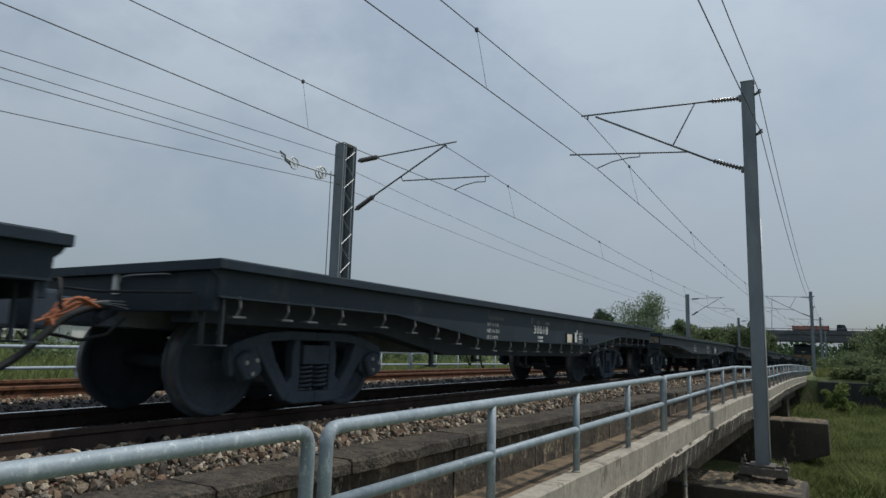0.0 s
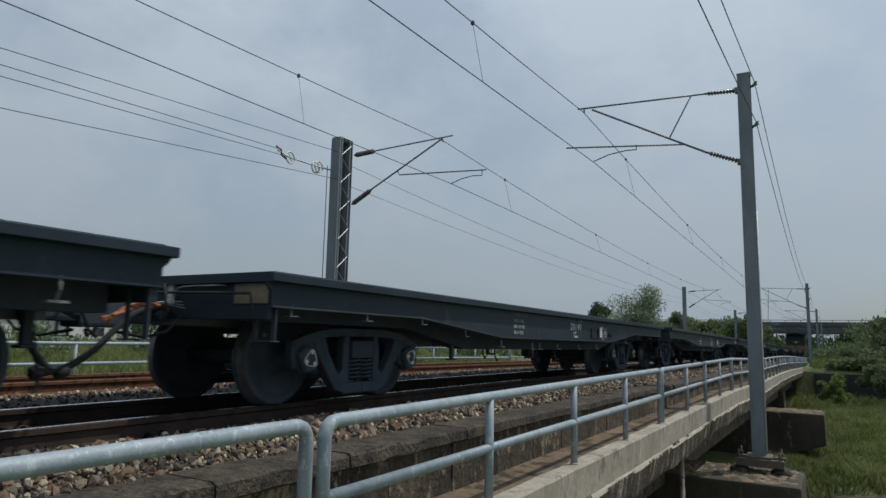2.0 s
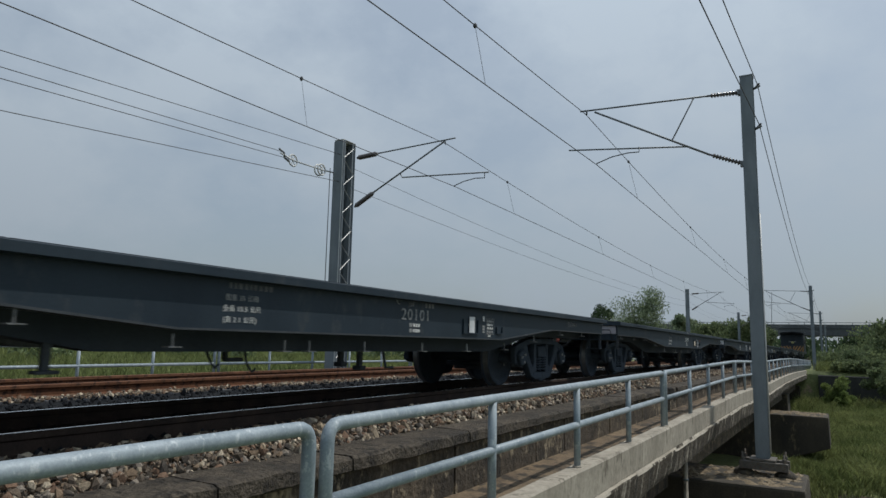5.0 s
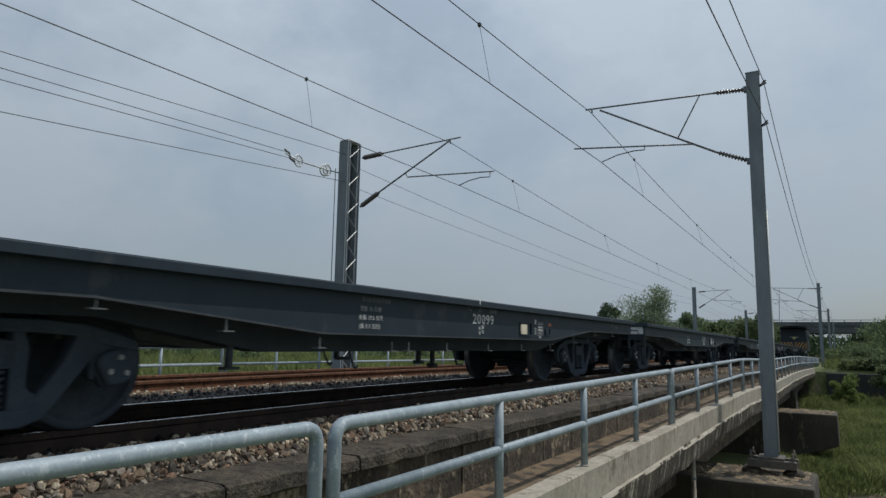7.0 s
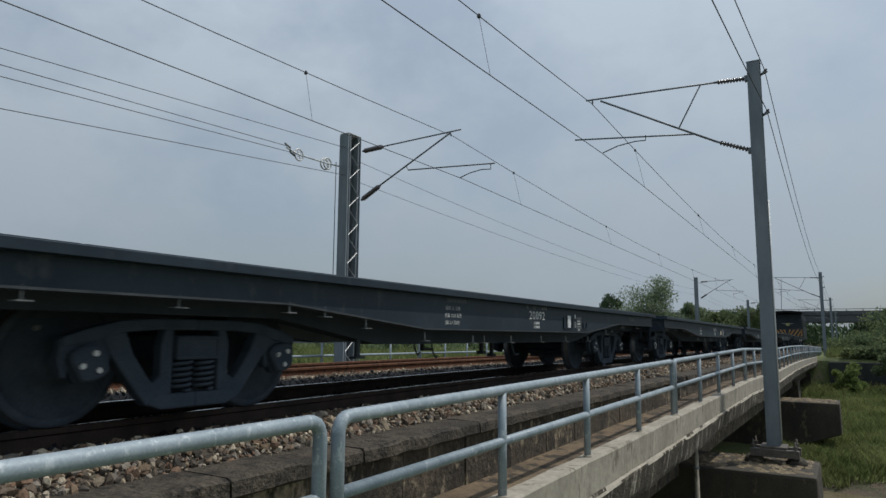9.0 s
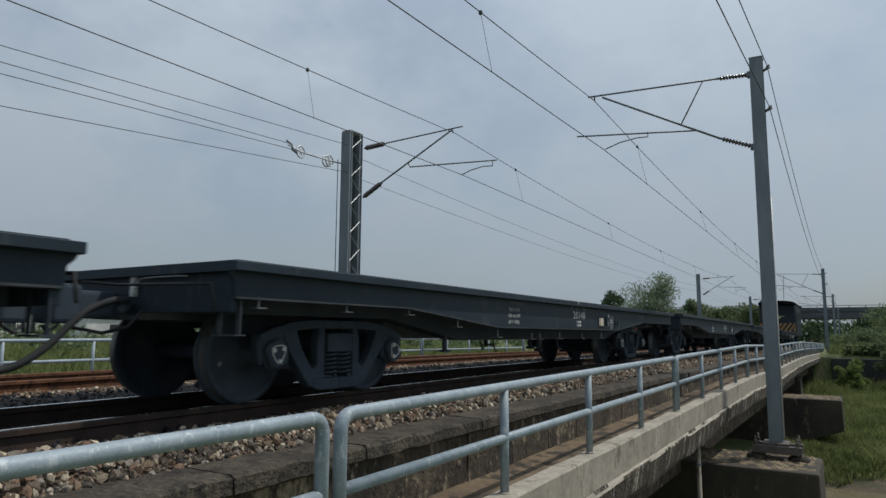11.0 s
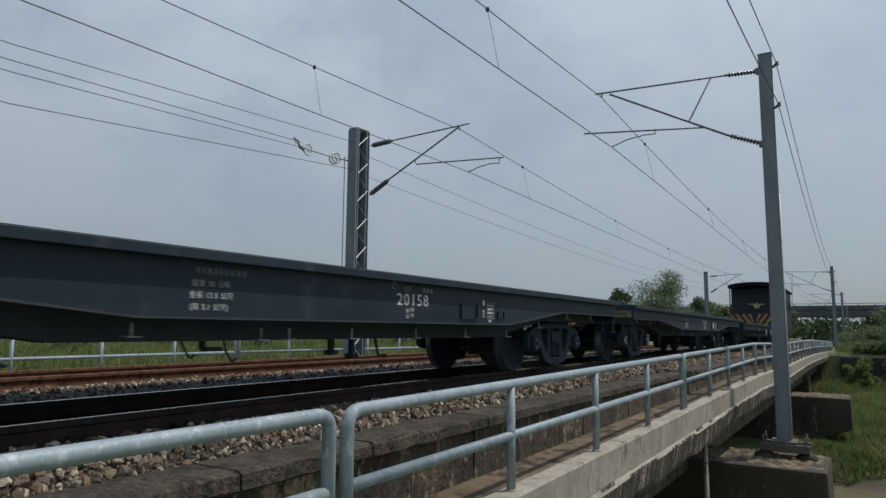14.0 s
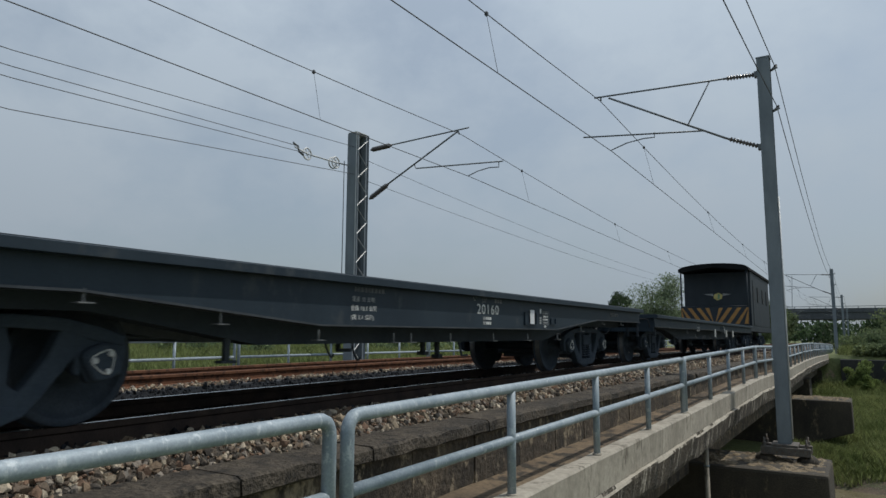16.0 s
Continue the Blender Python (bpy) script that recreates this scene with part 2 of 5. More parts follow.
# The next three greens hold distance haze as a paler, bluer tone.
LEAF = leafy("tree_leaves", (0.098, 0.142, 0.076), (0.210, 0.260, 0.140))
THICKET = leafy("thicket_leaves", (0.078, 0.112, 0.056), (0.175, 0.215, 0.105))
PALELEAF = leafy("hazed_tree_leaves", (0.128, 0.178, 0.106), (0.235, 0.285, 0.178))
DARKLEAF = leafy("dark_leaves", (0.034, 0.060, 0.030), (0.062, 0.095, 0.045))
# Brighter copy of the leaf green, sunlight put into its colour.
SHRUB = leafy("sunlit_shrub", (0.095, 0.145, 0.045), (0.205, 0.255, 0.085))
BARK = mat("bark", (0.08, 0.065, 0.05), (0.16, 0.13, 0.10), 0.9, 0, 6, 40, 0.6, 0.02, 0.3, 4)
WATER = mat("muddy_water", (0.115, 0.100, 0.060), (0.150, 0.130, 0.082), 0.25, 0, 0.5, 2.5, 0.08, 0.02, 0.05, spec=0.22)
FARCONC = mat("viaduct_concrete", (0.11, 0.125, 0.14), (0.16, 0.175, 0.19), 0.9, 0, 0.3, 4, 0.1, 0.02, 0.15, 4)
DECKCONC = mat("dark_viaduct_concrete", (0.055, 0.063, 0.073), (0.085, 0.094, 0.105), 0.9, 0, 0.3, 4, 0.1, 0.02, 0.2, 4)
VANBLACK = mat("van_paint", (0.018, 0.025, 0.032), (0.031, 0.039, 0.047), 0.55, 0, 1.5, 50, 0.12, 0.004, 0.1, 2, spec=0.2)
TARROOF = mat("tarred_roof", (0.008, 0.009, 0.010), (0.015, 0.016, 0.017), 0.9, 0, 1.5, 40, 0.2, 0.006, 0.2, spec=0.1)
DIM = mat("faint_lettering", (0.05, 0.056, 0.060), (0.10, 0.108, 0.112), 0.65, 0, 20, 60, 0.1, 0.002, 0.2)
FADED = mat("faded_lettering", (0.09, 0.096, 0.10), (0.20, 0.207, 0.21), 0.65, 0, 20, 60, 0.1, 0.002, 0.2)
ORANGE = mat("hazard_orange", (0.26, 0.13, 0.035), (0.38, 0.20, 0.05), 0.6, 0, 5, 50, 0.1, 0.002, 0.2)
YELLOW = mat("emblem_yellow", (0.40, 0.34, 0.10), (0.55, 0.48, 0.18), 0.6, 0, 5, 50, 0.05, 0.002, 0.1)
GREENP = mat("emblem_green", (0.10, 0.22, 0.13), (0.16, 0.30, 0.18), 0.6, 0, 5, 50, 0.05, 0.002, 0.1)
CARWHITE = mat("white_car_paint", (0.70, 0.71, 0.72), (0.80, 0.81, 0.82), 0.25, 0, 2, 30, 0.0)
RUBBER = mat("hose_rubber", (0.018, 0.020, 0.022), (0.034, 0.036, 0.038), 0.7, 0, 9, 60, 0.2, 0.003, 0.2, spec=0.2)
REDHOSE = mat("red_hose_end", (0.34, 0.060, 0.035), (0.50, 0.12, 0.075), 0.6, 0, 9, 60, 0.2, 0.003, 0.2)
ORANGEROPE = mat("orange_rope", (0.25, 0.080, 0.038), (0.44, 0.17, 0.085), 0.8, 0, 22, 90, 0.4, 0.004, 0.4)
ROOFW = mat("pale_wall", (0.45, 0.46, 0.46), (0.60, 0.60, 0.58), 0.8, 0, 1, 20, 0.1, 0.01, 0.1)
REDROOF = mat("red_cladding", (0.30, 0.09, 0.06), (0.40, 0.14, 0.09), 0.8, 0, 1, 20, 0.1, 0.01, 0.1)
DULLGLASS = mat("dull_dark_glass", (0.012, 0.014, 0.016), (0.022, 0.024, 0.027), 0.5, 0, 2, 20, 0.0, spec=0.15)
GLASS = mat("dark_glass", (0.03, 0.035, 0.04), (0.05, 0.055, 0.06), 0.08, 0, 2, 20, 0.0)


# ---- mesh helpers ----
class Geo:
    def __init__(self):
        self.v, self.f = [], []

    def box(self, x0, x1, y0, y1, z0, z1):
        i = len(self.v)
        self.v += [(x0, y0, z0), (x1, y0, z0), (x1, y1, z0), (x0, y1, z0), (x0, y0, z1), (x1, y0, z1), (x1, y1, z1), (x0, y1, z1)]
        self.f += [tuple(i + k for k in q) for q in ((3, 2, 1, 0), (4, 5, 6, 7), (0, 1, 5, 4), (1, 2, 6, 5), (2, 3, 7, 6), (3, 0, 4, 7))]
        return self

    def loft(self, rings, closed=True, caps=True):
        i, n = len(self.v), len(rings[0])
        for r in rings:
            self.v += [tuple(p) for p in r]
        for a in range(len(rings) - 1):
            for b in range(n if closed else n - 1):
                c = (b + 1) % n
                self.f.append((i + a * n + b, i + a * n + c, i + (a + 1) * n + c, i + (a + 1) * n + b))
        if caps and closed:
            self.f.append(tuple(i + k for k in reversed(range(n))))
            self.f.append(tuple(i + (len(rings) - 1) * n + k for k in range(n)))
        return self

    def prism(self, poly, x0, x1):
        """A polygon of (y, z) drawn from x0 to x1."""
        return self.loft([[(x0, y, z) for y, z in poly], [(x1, y, z) for y, z in poly]])

    def prism_y(self, poly, y0, y1):
        return self.loft([[(x, y0, z) for x, z in poly], [(x, y1, z) for x, z in poly]])

    def tube(self, pts, r, n=8):
        pts = [Vector(p) for p in pts]
        rs = r if isinstance(r, (list, tuple)) else [r] * len(pts)
        rings, side = [], None
        for k, p in enumerate(pts):
            d = (pts[min(k + 1, len(pts) - 1)] - pts[max(k - 1, 0)]).normalized()
            if side is None:
                side = d.cross(Vector((0, 0, 1)) if abs(d.z) < 0.9 else Vector((1, 0, 0))).normalized()
            side = (side - d * side.dot(d)).normalized()
            up = side.cross(d)
            rings.append([p + (side * math.cos(a) + up * math.sin(a)) * rs[k] for a in (2 * math.pi * j / n for j in range(n))])
        return self.loft(rings)

    def lathe(self, prof, c, axis, n=16):
        """prof: (distance along the axis, radius)."""
        c, axis = Vector(c), Vector(axis).normalized()
        side = axis.cross(Vector((0, 0, 1)) if abs(axis.z) < 0.9 else Vector((1, 0, 0))).normalized()
        up = side.cross(axis)
        return self.loft([[c + axis * h + (side * math.cos(a) + up * math.sin(a)) * r for a in (2 * math.pi * j / n for j in range(n))] for h, r in prof])

    def mesh(self, name, material, smooth=False, bevel=0.0):
        me = bpy.data.meshes.new(name)
        me.from_pydata(self.v, [], self.f)
        bm = bmesh.new()
        bm.from_mesh(me)
        bmesh.ops.recalc_face_normals(bm, faces=bm.faces)
        if bevel:
            bmesh.ops.bevel(bm, geom=[e for e in bm.edges if len(e.link_faces) == 2 and e.calc_face_angle(0) > 0.5], offset=bevel, segments=2, affect="EDGES", profile=0.6, clamp_overlap=True)
        for f in bm.faces:
            f.smooth = smooth and len(f.verts) <= 4
        bm.to_mesh(me)
        bm.free()
        me.materials.append(material)
        return me

    def raw(self, name, material):
        me = bpy.data.meshes.new(name)
        me.from_pydata(self.v, [], self.f)
        me.materials.append(material)
        return me


def thing(name, mesh, label, category, group="", kind=""):
    return tagged(new(name, mesh), label, category, group, kind)


def empty(name, label, category, group="", m=None):
    ob = tagged(new(name), label, category, group)
    if m:
        ob.matrix_world = m
    return ob


def part(name, mesh, parent, label="", at=None):
    ob = new(name, mesh)
    ob.parent = parent
    if at is not None:
        ob.matrix_basis = at
    return tagged(ob, label)


TEXTS = {}


def text_mesh(words, size, material):
    key = (words, size, material.name)
    if key not in TEXTS:
        cu = bpy.data.curves.new("lettering", "FONT")
        cu.body, cu.size, cu.extrude, cu.resolution_u, cu.space_character = words, size, 0.0015, 3, 1.16
        tmp = new("lettering", cu)
        bpy.context.view_layer.update()
        me = bpy.data.meshes.new_from_object(tmp.evaluated_get(bpy.context.evaluated_depsgraph_get()))
        me.materials.clear()
        me.materials.append(material)
        bpy.data.objects.remove(tmp)
        TEXTS[key] = me
    return TEXTS[key]


SIDEWAYS = Matrix(((0, 0, 1, 0), (1, 0, 0, 0), (0, 1, 0, 0), (0, 0, 0, 1)))


# ---- the plan ----
XC, X2 = -4.78, -8.56          # centre lines of the two tracks; z = 0 is the top of the rails
SPEED = 5.95
RAIL_X = -2.30                 # the walkway's railing


def grade(y):
    """Height of the line, which falls away gently past the crest of the bridge."""
    u = y - 12.0
    return -0.0098 * 0.5 * (u + math.sqrt(u * u + 60.0)) + 0.015


def spans(y0, y1, step):
    n = max(1, round((y1 - y0) / step))
    return [y0 + (y1 - y0) * i / n for i in range(n + 1)]


# ---- ground, water, bridge ----
def land(x, y):
    """Height of the ground: flat land by the line, a stream bed under and beside the bridge."""
    n = 0.18 * noise.noise((x * 0.21, y * 0.21, 0.3)) + 0.06 * noise.noise((x * 0.9, y * 0.9, 4.0))
    flat = -0.75 + min(0.0, grade(y)) * 0.9
    bed = -4.9
    near = max(0.0, min(1.0, (y - 3.2 + 0.2 * x) / 5.0))
    far = max(0.0, min(1.0, (y - 22.9 - 0.06 * x) / 5.0))
    rise = 0.08 * max(0.0, min(1.0, (y - 29.0) / 31.0)) + 0.92 * max(0.0, min(1.0, (y - 60.3) / 0.8))
    s = near * near * (3 - 2 * near)
    f = far * far * (3 - 2 * far)
    z = flat + (bed - flat) * s
    z = z + ((-3.75 + (flat + 0.1 + 3.75) * rise) - z) * f
    if x < -12.6:
        w = min(1.0, (-12.6 - x) / 1.5)
        z = z * (1 - w) + (flat + 0.10) * w
    right = max(0.0, min(1.0, (x - 14.0) / 16.0))
    z += right * right * 3.0 * max(0.0, min(1.0, (y - 30) / 20.0))
    return z + n


g = Geo()
xs = [-900, -500, -260, -140, -80, -50, -35] + [-26 + 1.0 * i for i in range(75)] + [56, 70, 100, 160, 300, 520, 900]
ys = [-400, -150, -60, -25] + [-12 + 1.0 * i for i in range(130)] + [124, 132, 145, 165, 200, 260, 380, 600, 1000, 1600]
for y in ys:
    for x in xs:
        g.v.append((x, y, land(x, y)))
for j in range(len(ys) - 1):
    for i in range(len(xs) - 1):
        a = j * len(xs) + i
        g.f.append((a, a + 1, a + len(xs) + 1, a + len(xs)))
ground_mesh = g.raw("ground", GRASSG)
ground_mesh.materials.append(MUD)
for p in ground_mesh.polygons:
    if p.center.z < -4.12 and p.center.y < 40:
        p.material_index = 1
thing("ground", ground_mesh, "grassy land with a stream bank under the bridge", "ground", kind="structure")

g = Geo()
g.v += [(-40, 0, -4.35), (40, 0, -4.35), (40, 40, -4.35), (-40, 40, -4.35)]
g.f.append((0, 1, 2, 3))
thing("water", g.raw("water", WATER), "brown muddy stream water below the bridge", "water", kind="structure")

# the bed of the two tracks: ballast on the bridge deck
section = [(-3.22, -0.20), (-3.45, -0.14), (-3.72, -0.11), (-4.0, -0.15), (-4.78, -0.17), (-5.5, -0.16), (-5.9, -0.17), (-6.7, -0.20), (-7.3, -0.19), (-7.6, -0.16), (-8.1, -0.15), (-9.1, -0.16), (-9.5, -0.17), (-10.4, -0.34), (-11.2, -0.55), (-12.6, -0.62)]
g = Geo()
yl = spans(-30, 60, 1.0) + spans(66, 420, 12)
for y in yl:
    g.v += [(x, y, z + grade(y) + 0.02 * noise.noise((x * 3, y * 3, 0))) for x, z in section]
n = len(section)
for j in range(len(yl) - 1):
    for i in range(n - 1):
        g.f.append((j * n + i + 1, j * n + i, (j + 1) * n + i, (j + 1) * n + i + 1))
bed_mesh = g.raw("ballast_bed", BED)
bed_mesh.materials.append(LIFTBED)
bed_mesh.materials.append(SHADEBED)
# slots follow the train: filled shade below it, painted shadow beside it
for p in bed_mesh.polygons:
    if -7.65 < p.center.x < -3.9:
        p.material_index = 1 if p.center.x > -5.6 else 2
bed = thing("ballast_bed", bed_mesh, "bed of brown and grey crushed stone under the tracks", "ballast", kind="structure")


PHI = (1 + 5 ** 0.5) / 2
ROCK_CORNERS = [Vector(p).normalized() for a in (-1, 1) for b in (-PHI, PHI) for p in ((0, a, b), (a, b, 0), (b, 0, a))]
ROCK_FACES = [(i, j, k) for i, j, k in itertools.combinations(range(12), 3) if all((ROCK_CORNERS[u] - ROCK_CORNERS[v]).length < 1.1 for u, v in ((i, j), (j, k), (i, k)))]
ROCK_FACES = [(i, j, k) if (ROCK_CORNERS[j] - ROCK_CORNERS[i]).cross(ROCK_CORNERS[k] - ROCK_CORNERS[i]).dot(ROCK_CORNERS[i]) > 0 else (i, k, j) for i, j, k in ROCK_FACES]


def rock(rng, size):
    """A broken stone: an uneven lump, its corners worn."""
    sx, sy, sz = size * rng.uniform(0.75, 1.35), size * rng.uniform(0.6, 1.0), size * rng.uniform(0.5, 0.9)
    turn = Euler((rng.uniform(0, 6.3), rng.uniform(0, 6.3), rng.uniform(0, 6.3))).to_matrix()
    return [turn @ (Vector((p.x * sx, p.y * sy, p.z * sz)) * rng.uniform(0.46, 1.2)) for p in ROCK_CORNERS]


def bed_height(x):
    for (xa, za), (xb, zb) in zip(section, section[1:]):
        if xb <= x <= xa:
            return za + (zb - za) * (xa - x) / (xa - xb)
    return -0.6


def stones(name, x0, x1, y0, y1, count, smin, smax, material, label, seed):
    rng, g = random.Random(seed), Geo()
    for _ in range(count):
        x, y = rng.uniform(x0, x1), y0 + (y1 - y0) * rng.random() ** 1.25
        s = smin + (smax - smin) * rng.random() ** 2.5
        z = bed_height(x) + grade(y) + s * rng.uniform(0.1, 0.75)
        i = len(g.v)
        g.v += [(x + p.x, y + p.y, z + p.z) for p in rock(rng, s)]
        g.f += [tuple(i + k for k in q) for q in ROCK_FACES]
    thing(name, g.raw(name, material), label, "ballast", kind="stuff")


stones("ballast_stones", -4.05, -3.20, 0.6, 26, 23000, 0.013, 0.046, STONE, "loose angular ballast stones, grey, tan and rust brown", 1)
stones("ballast_stones", -4.05, -3.20, 26, 75, 4500, 0.025, 0.05, STONE, "loose angular ballast stones, grey, tan and rust brown", 2)
stones("ballast_stones", -7.96, -7.60, 1.0, 40, 5500, 0.018, 0.040, STONE, "loose angular ballast stones between the two tracks", 3)
stones("ballast_stones", -10.3, -9.1, 1.0, 40, 3500, 0.03, 0.06, STONE, "loose angular ballast stones beyond the second track", 4)
stones("dark_ballast_stones", -7.68, -4.02, 1.0, 30, 11500, 0.022, 0.045, SHADESTONE, "dark oily ballast stones between the rails, train shadow in their colour", 5)

RAIL_SECTION = [(-0.064, -0.153), (0.064, -0.153), (0.064, -0.142), (0.012, -0.125), (0.009, -0.05), (0.0325, -0.038), (0.0325, -0.006), (0.024, 0.0), (0.019, 0.0015), (-0.016, 0.0015), (-0.024, 0.0), (-0.0325, -0.006), (-0.0325, -0.038), (-0.009, -0.05), (-0.012, -0.125), (-0.064, -0.142)]


def build_rail(x, name, label, shiny):
    g = Geo()
    g.loft([[(x + a, y, grade(y) + b) for a, b in RAIL_SECTION] for y in spans(-30, 60, 3) + spans(66, 420, 10)])
    me = g.raw(name, SHADERUST if shiny else RUST)
    me.materials.append(RAILTOP if shiny else RUST)
    k = len(RAIL_SECTION)
    for p in me.polygons:
        if p.index % k in (7, 8, 9) and p.index < len(me.polygons) - 2:
            p.material_index = 1
    thing(name, me, label, "rail", kind="structure")


for off in (-0.566, 0.566):
    build_rail(XC + off, "rail", "steel running rail with a bright worn head and rusty web", True)
    build_rail(X2 + off, "rail", "rust-brown steel running rail of the second track", False)

sg = Geo()
sg.loft([[(x, -0.13, -0.24), (x, 0.13, -0.24), (x, 0.10, z), (x, -0.10, z)] for x, z in ((-1.0, -0.155), (-0.4, -0.155), (-0.25, -0.175), (0.25, -0.175), (0.4, -0.155), (1.0, -0.155))])
sleeper_mesh = sg.raw("sleeper", SLEEPER)
for xc, y0, y1 in ((XC, -1, 45), (X2, 0, 45)):
    for y in spans(y0, y1, 0.62):
        o = part("sleeper", sleeper_mesh, bed, "", pose(xc, y, grade(y)))

# retaining wall of the ballast, with its coping
def along(name, poly, y0, y1, material, label, category, step=2.0, lift=grade, bevel=0):
    g = Geo()
    g.loft([[(x, y, z + lift(y)) for x, z in poly] for y in spans(y0, y1, step)])
    return thing(name, g.mesh(name, material, False, bevel), label, category, kind="structure")


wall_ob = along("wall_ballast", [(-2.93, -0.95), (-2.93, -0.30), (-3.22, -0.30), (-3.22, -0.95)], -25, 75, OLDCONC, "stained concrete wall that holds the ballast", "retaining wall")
rng = random.Random(7)
y = -4.0
while y < 62:
    ln = rng.choice((0.62, 0.9, 1.2, 1.5)) * rng.uniform(0.9, 1.1)
    g = Geo()
    e, t = rng.uniform(-0.02, 0.012), rng.uniform(-0.006, 0.008)
    k = max(2, round(ln / 0.16))
    rings = []
    for i in range(k + 1):
        yy = 0.008 + (ln - 0.016) * i / k
        j, q = rng.uniform(-0.012, 0.010), rng.uniform(-0.008, 0.004)
        rings.append([(-3.235, yy, -0.298), (-2.865 + e + j * 0.6, yy, -0.298), (-2.84 + e + j, yy, -0.28 + q), (-2.845 + e + j * 1.2, yy, -0.205 + t + q * 1.4), (-2.875 + e, yy, -0.19 + t + q * 0.5), (-3.235, yy, -0.19 + t)])
    g.loft(rings)
    part("coping_stone", g.raw("coping_stone", COPING), wall_ob, "", pose(0, y, grade(y + ln / 2), rng.uniform(-0.2, 0.2)))
    y += ln


y = -4.0
while y < 62:
    ln = 0.92 * rng.uniform(0.94, 1.06)
    g = Geo()
    e = rng.uniform(-0.006, 0.008)
    g.loft([[(-2.935, yy, -0.93), (-2.905 + e, yy, -0.93), (-2.905 + e + q, yy, -0.60), (-2.907 + e, yy, -0.303), (-2.935, yy, -0.303)] for yy, q in ((0.006, 0.0), (ln * 0.3, rng.uniform(-0.004, 0.004)), (ln * 0.7, rng.uniform(-0.004, 0.004)), (ln - 0.006, 0.0))])
    part("wall_panel", g.raw("wall_panel", OLDCONC), wall_ob, "", pose(0, y, grade(y + ln / 2)))
    y += ln


def rail_lift(y):
    """Height of the walkway's railing above its height by the camera: the spans crest over their piers."""
    pts = ((-30, 0.0), (3.0, 0.0), (18.6, 0.085), (22, 0.03), (27, -0.05), (36, -0.06), (45, -0.15), (60, -0.42), (80, -0.80), (420, -4.5))
    for (a, za), (b, zb) in zip(pts, pts[1:]):
        if y <= b:
            return za + (zb - za) * (y - a) / (b - a)
    return -4.5


along("walkway", [(-2.40, -0.95), (-2.40, -0.74), (-2.925, -0.72), (-2.925, -0.95)], -25, 78, WALKWAY, "narrow concrete walkway stained brown with silt", "walkway", 1.5, rail_lift)
# kerb in cast lengths, then the thicker slab edge under it
y = -3.0
while y < 78:
    ln = 5.9
    g = Geo()
    rings = []
    for i in range(25):
        yy = 0.006 + (ln - 0.012) * i / 24
        z = rail_lift(y + yy) - rail_lift(y)
        q = 0.010 * noise.noise(((y + yy) * 2.3, 1.7, 3.1))
        rings.append([(-2.395, yy, -0.98 + z), (-2.215, yy, -0.98 + z), (-2.20 + q, yy, -0.66 + z), (-2.215, yy, -0.643 + z + q), (-2.38, yy, -0.643 + z + q), (-2.395, yy, -0.66 + z)])
    g.loft(rings)
    thing("kerb", g.raw("kerb", CONC), "pale concrete kerb under the railing, streaked with dirt", "kerb", "kerb lengths", "structure").location = (0, y, rail_lift(y))
    y += ln
g = Geo()
rings = []
rng = random.Random(11)
for y in spans(-8, 78, 0.07):
    j = 0.040 * noise.noise((y * 1.1, 0.4, 2.2)) + 0.022 * noise.noise((y * 4.3, 2.4, 0.7)) + 0.012 * noise.noise((y * 13.0, 0.4, 5.2))
    z = rail_lift(y)
    rings.append([(-2.95, y, -1.36 + z), (-2.22, y, -1.32 + z + j), (-2.20 + j * 0.3, y, -1.26 + z + j), (-2.160 + j * 0.7, y, -1.01 + z + j * 0.9), (-2.172 + j * 0.9, y, -0.988 + z + j * 0.9), (-2.208, y, -0.975 + z), (-2.95, y, -0.96 + z)])
g.loft(rings)
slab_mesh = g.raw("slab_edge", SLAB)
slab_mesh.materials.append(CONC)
# upward ledge faces pale, the rest dark: light on the ridge painted in
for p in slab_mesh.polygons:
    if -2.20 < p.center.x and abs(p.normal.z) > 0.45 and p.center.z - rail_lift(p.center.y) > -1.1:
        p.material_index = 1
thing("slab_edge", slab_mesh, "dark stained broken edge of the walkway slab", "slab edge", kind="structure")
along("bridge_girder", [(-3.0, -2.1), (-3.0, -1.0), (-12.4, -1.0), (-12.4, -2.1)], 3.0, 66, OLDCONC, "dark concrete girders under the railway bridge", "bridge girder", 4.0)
along("far_kerb", [(-12.6, -0.9), (-12.6, -0.45), (-13.4, -0.45), (-13.4, -0.9)], -25, 78, OLDCONC, "concrete edge of the bridge under the far railing", "kerb", 3.0)


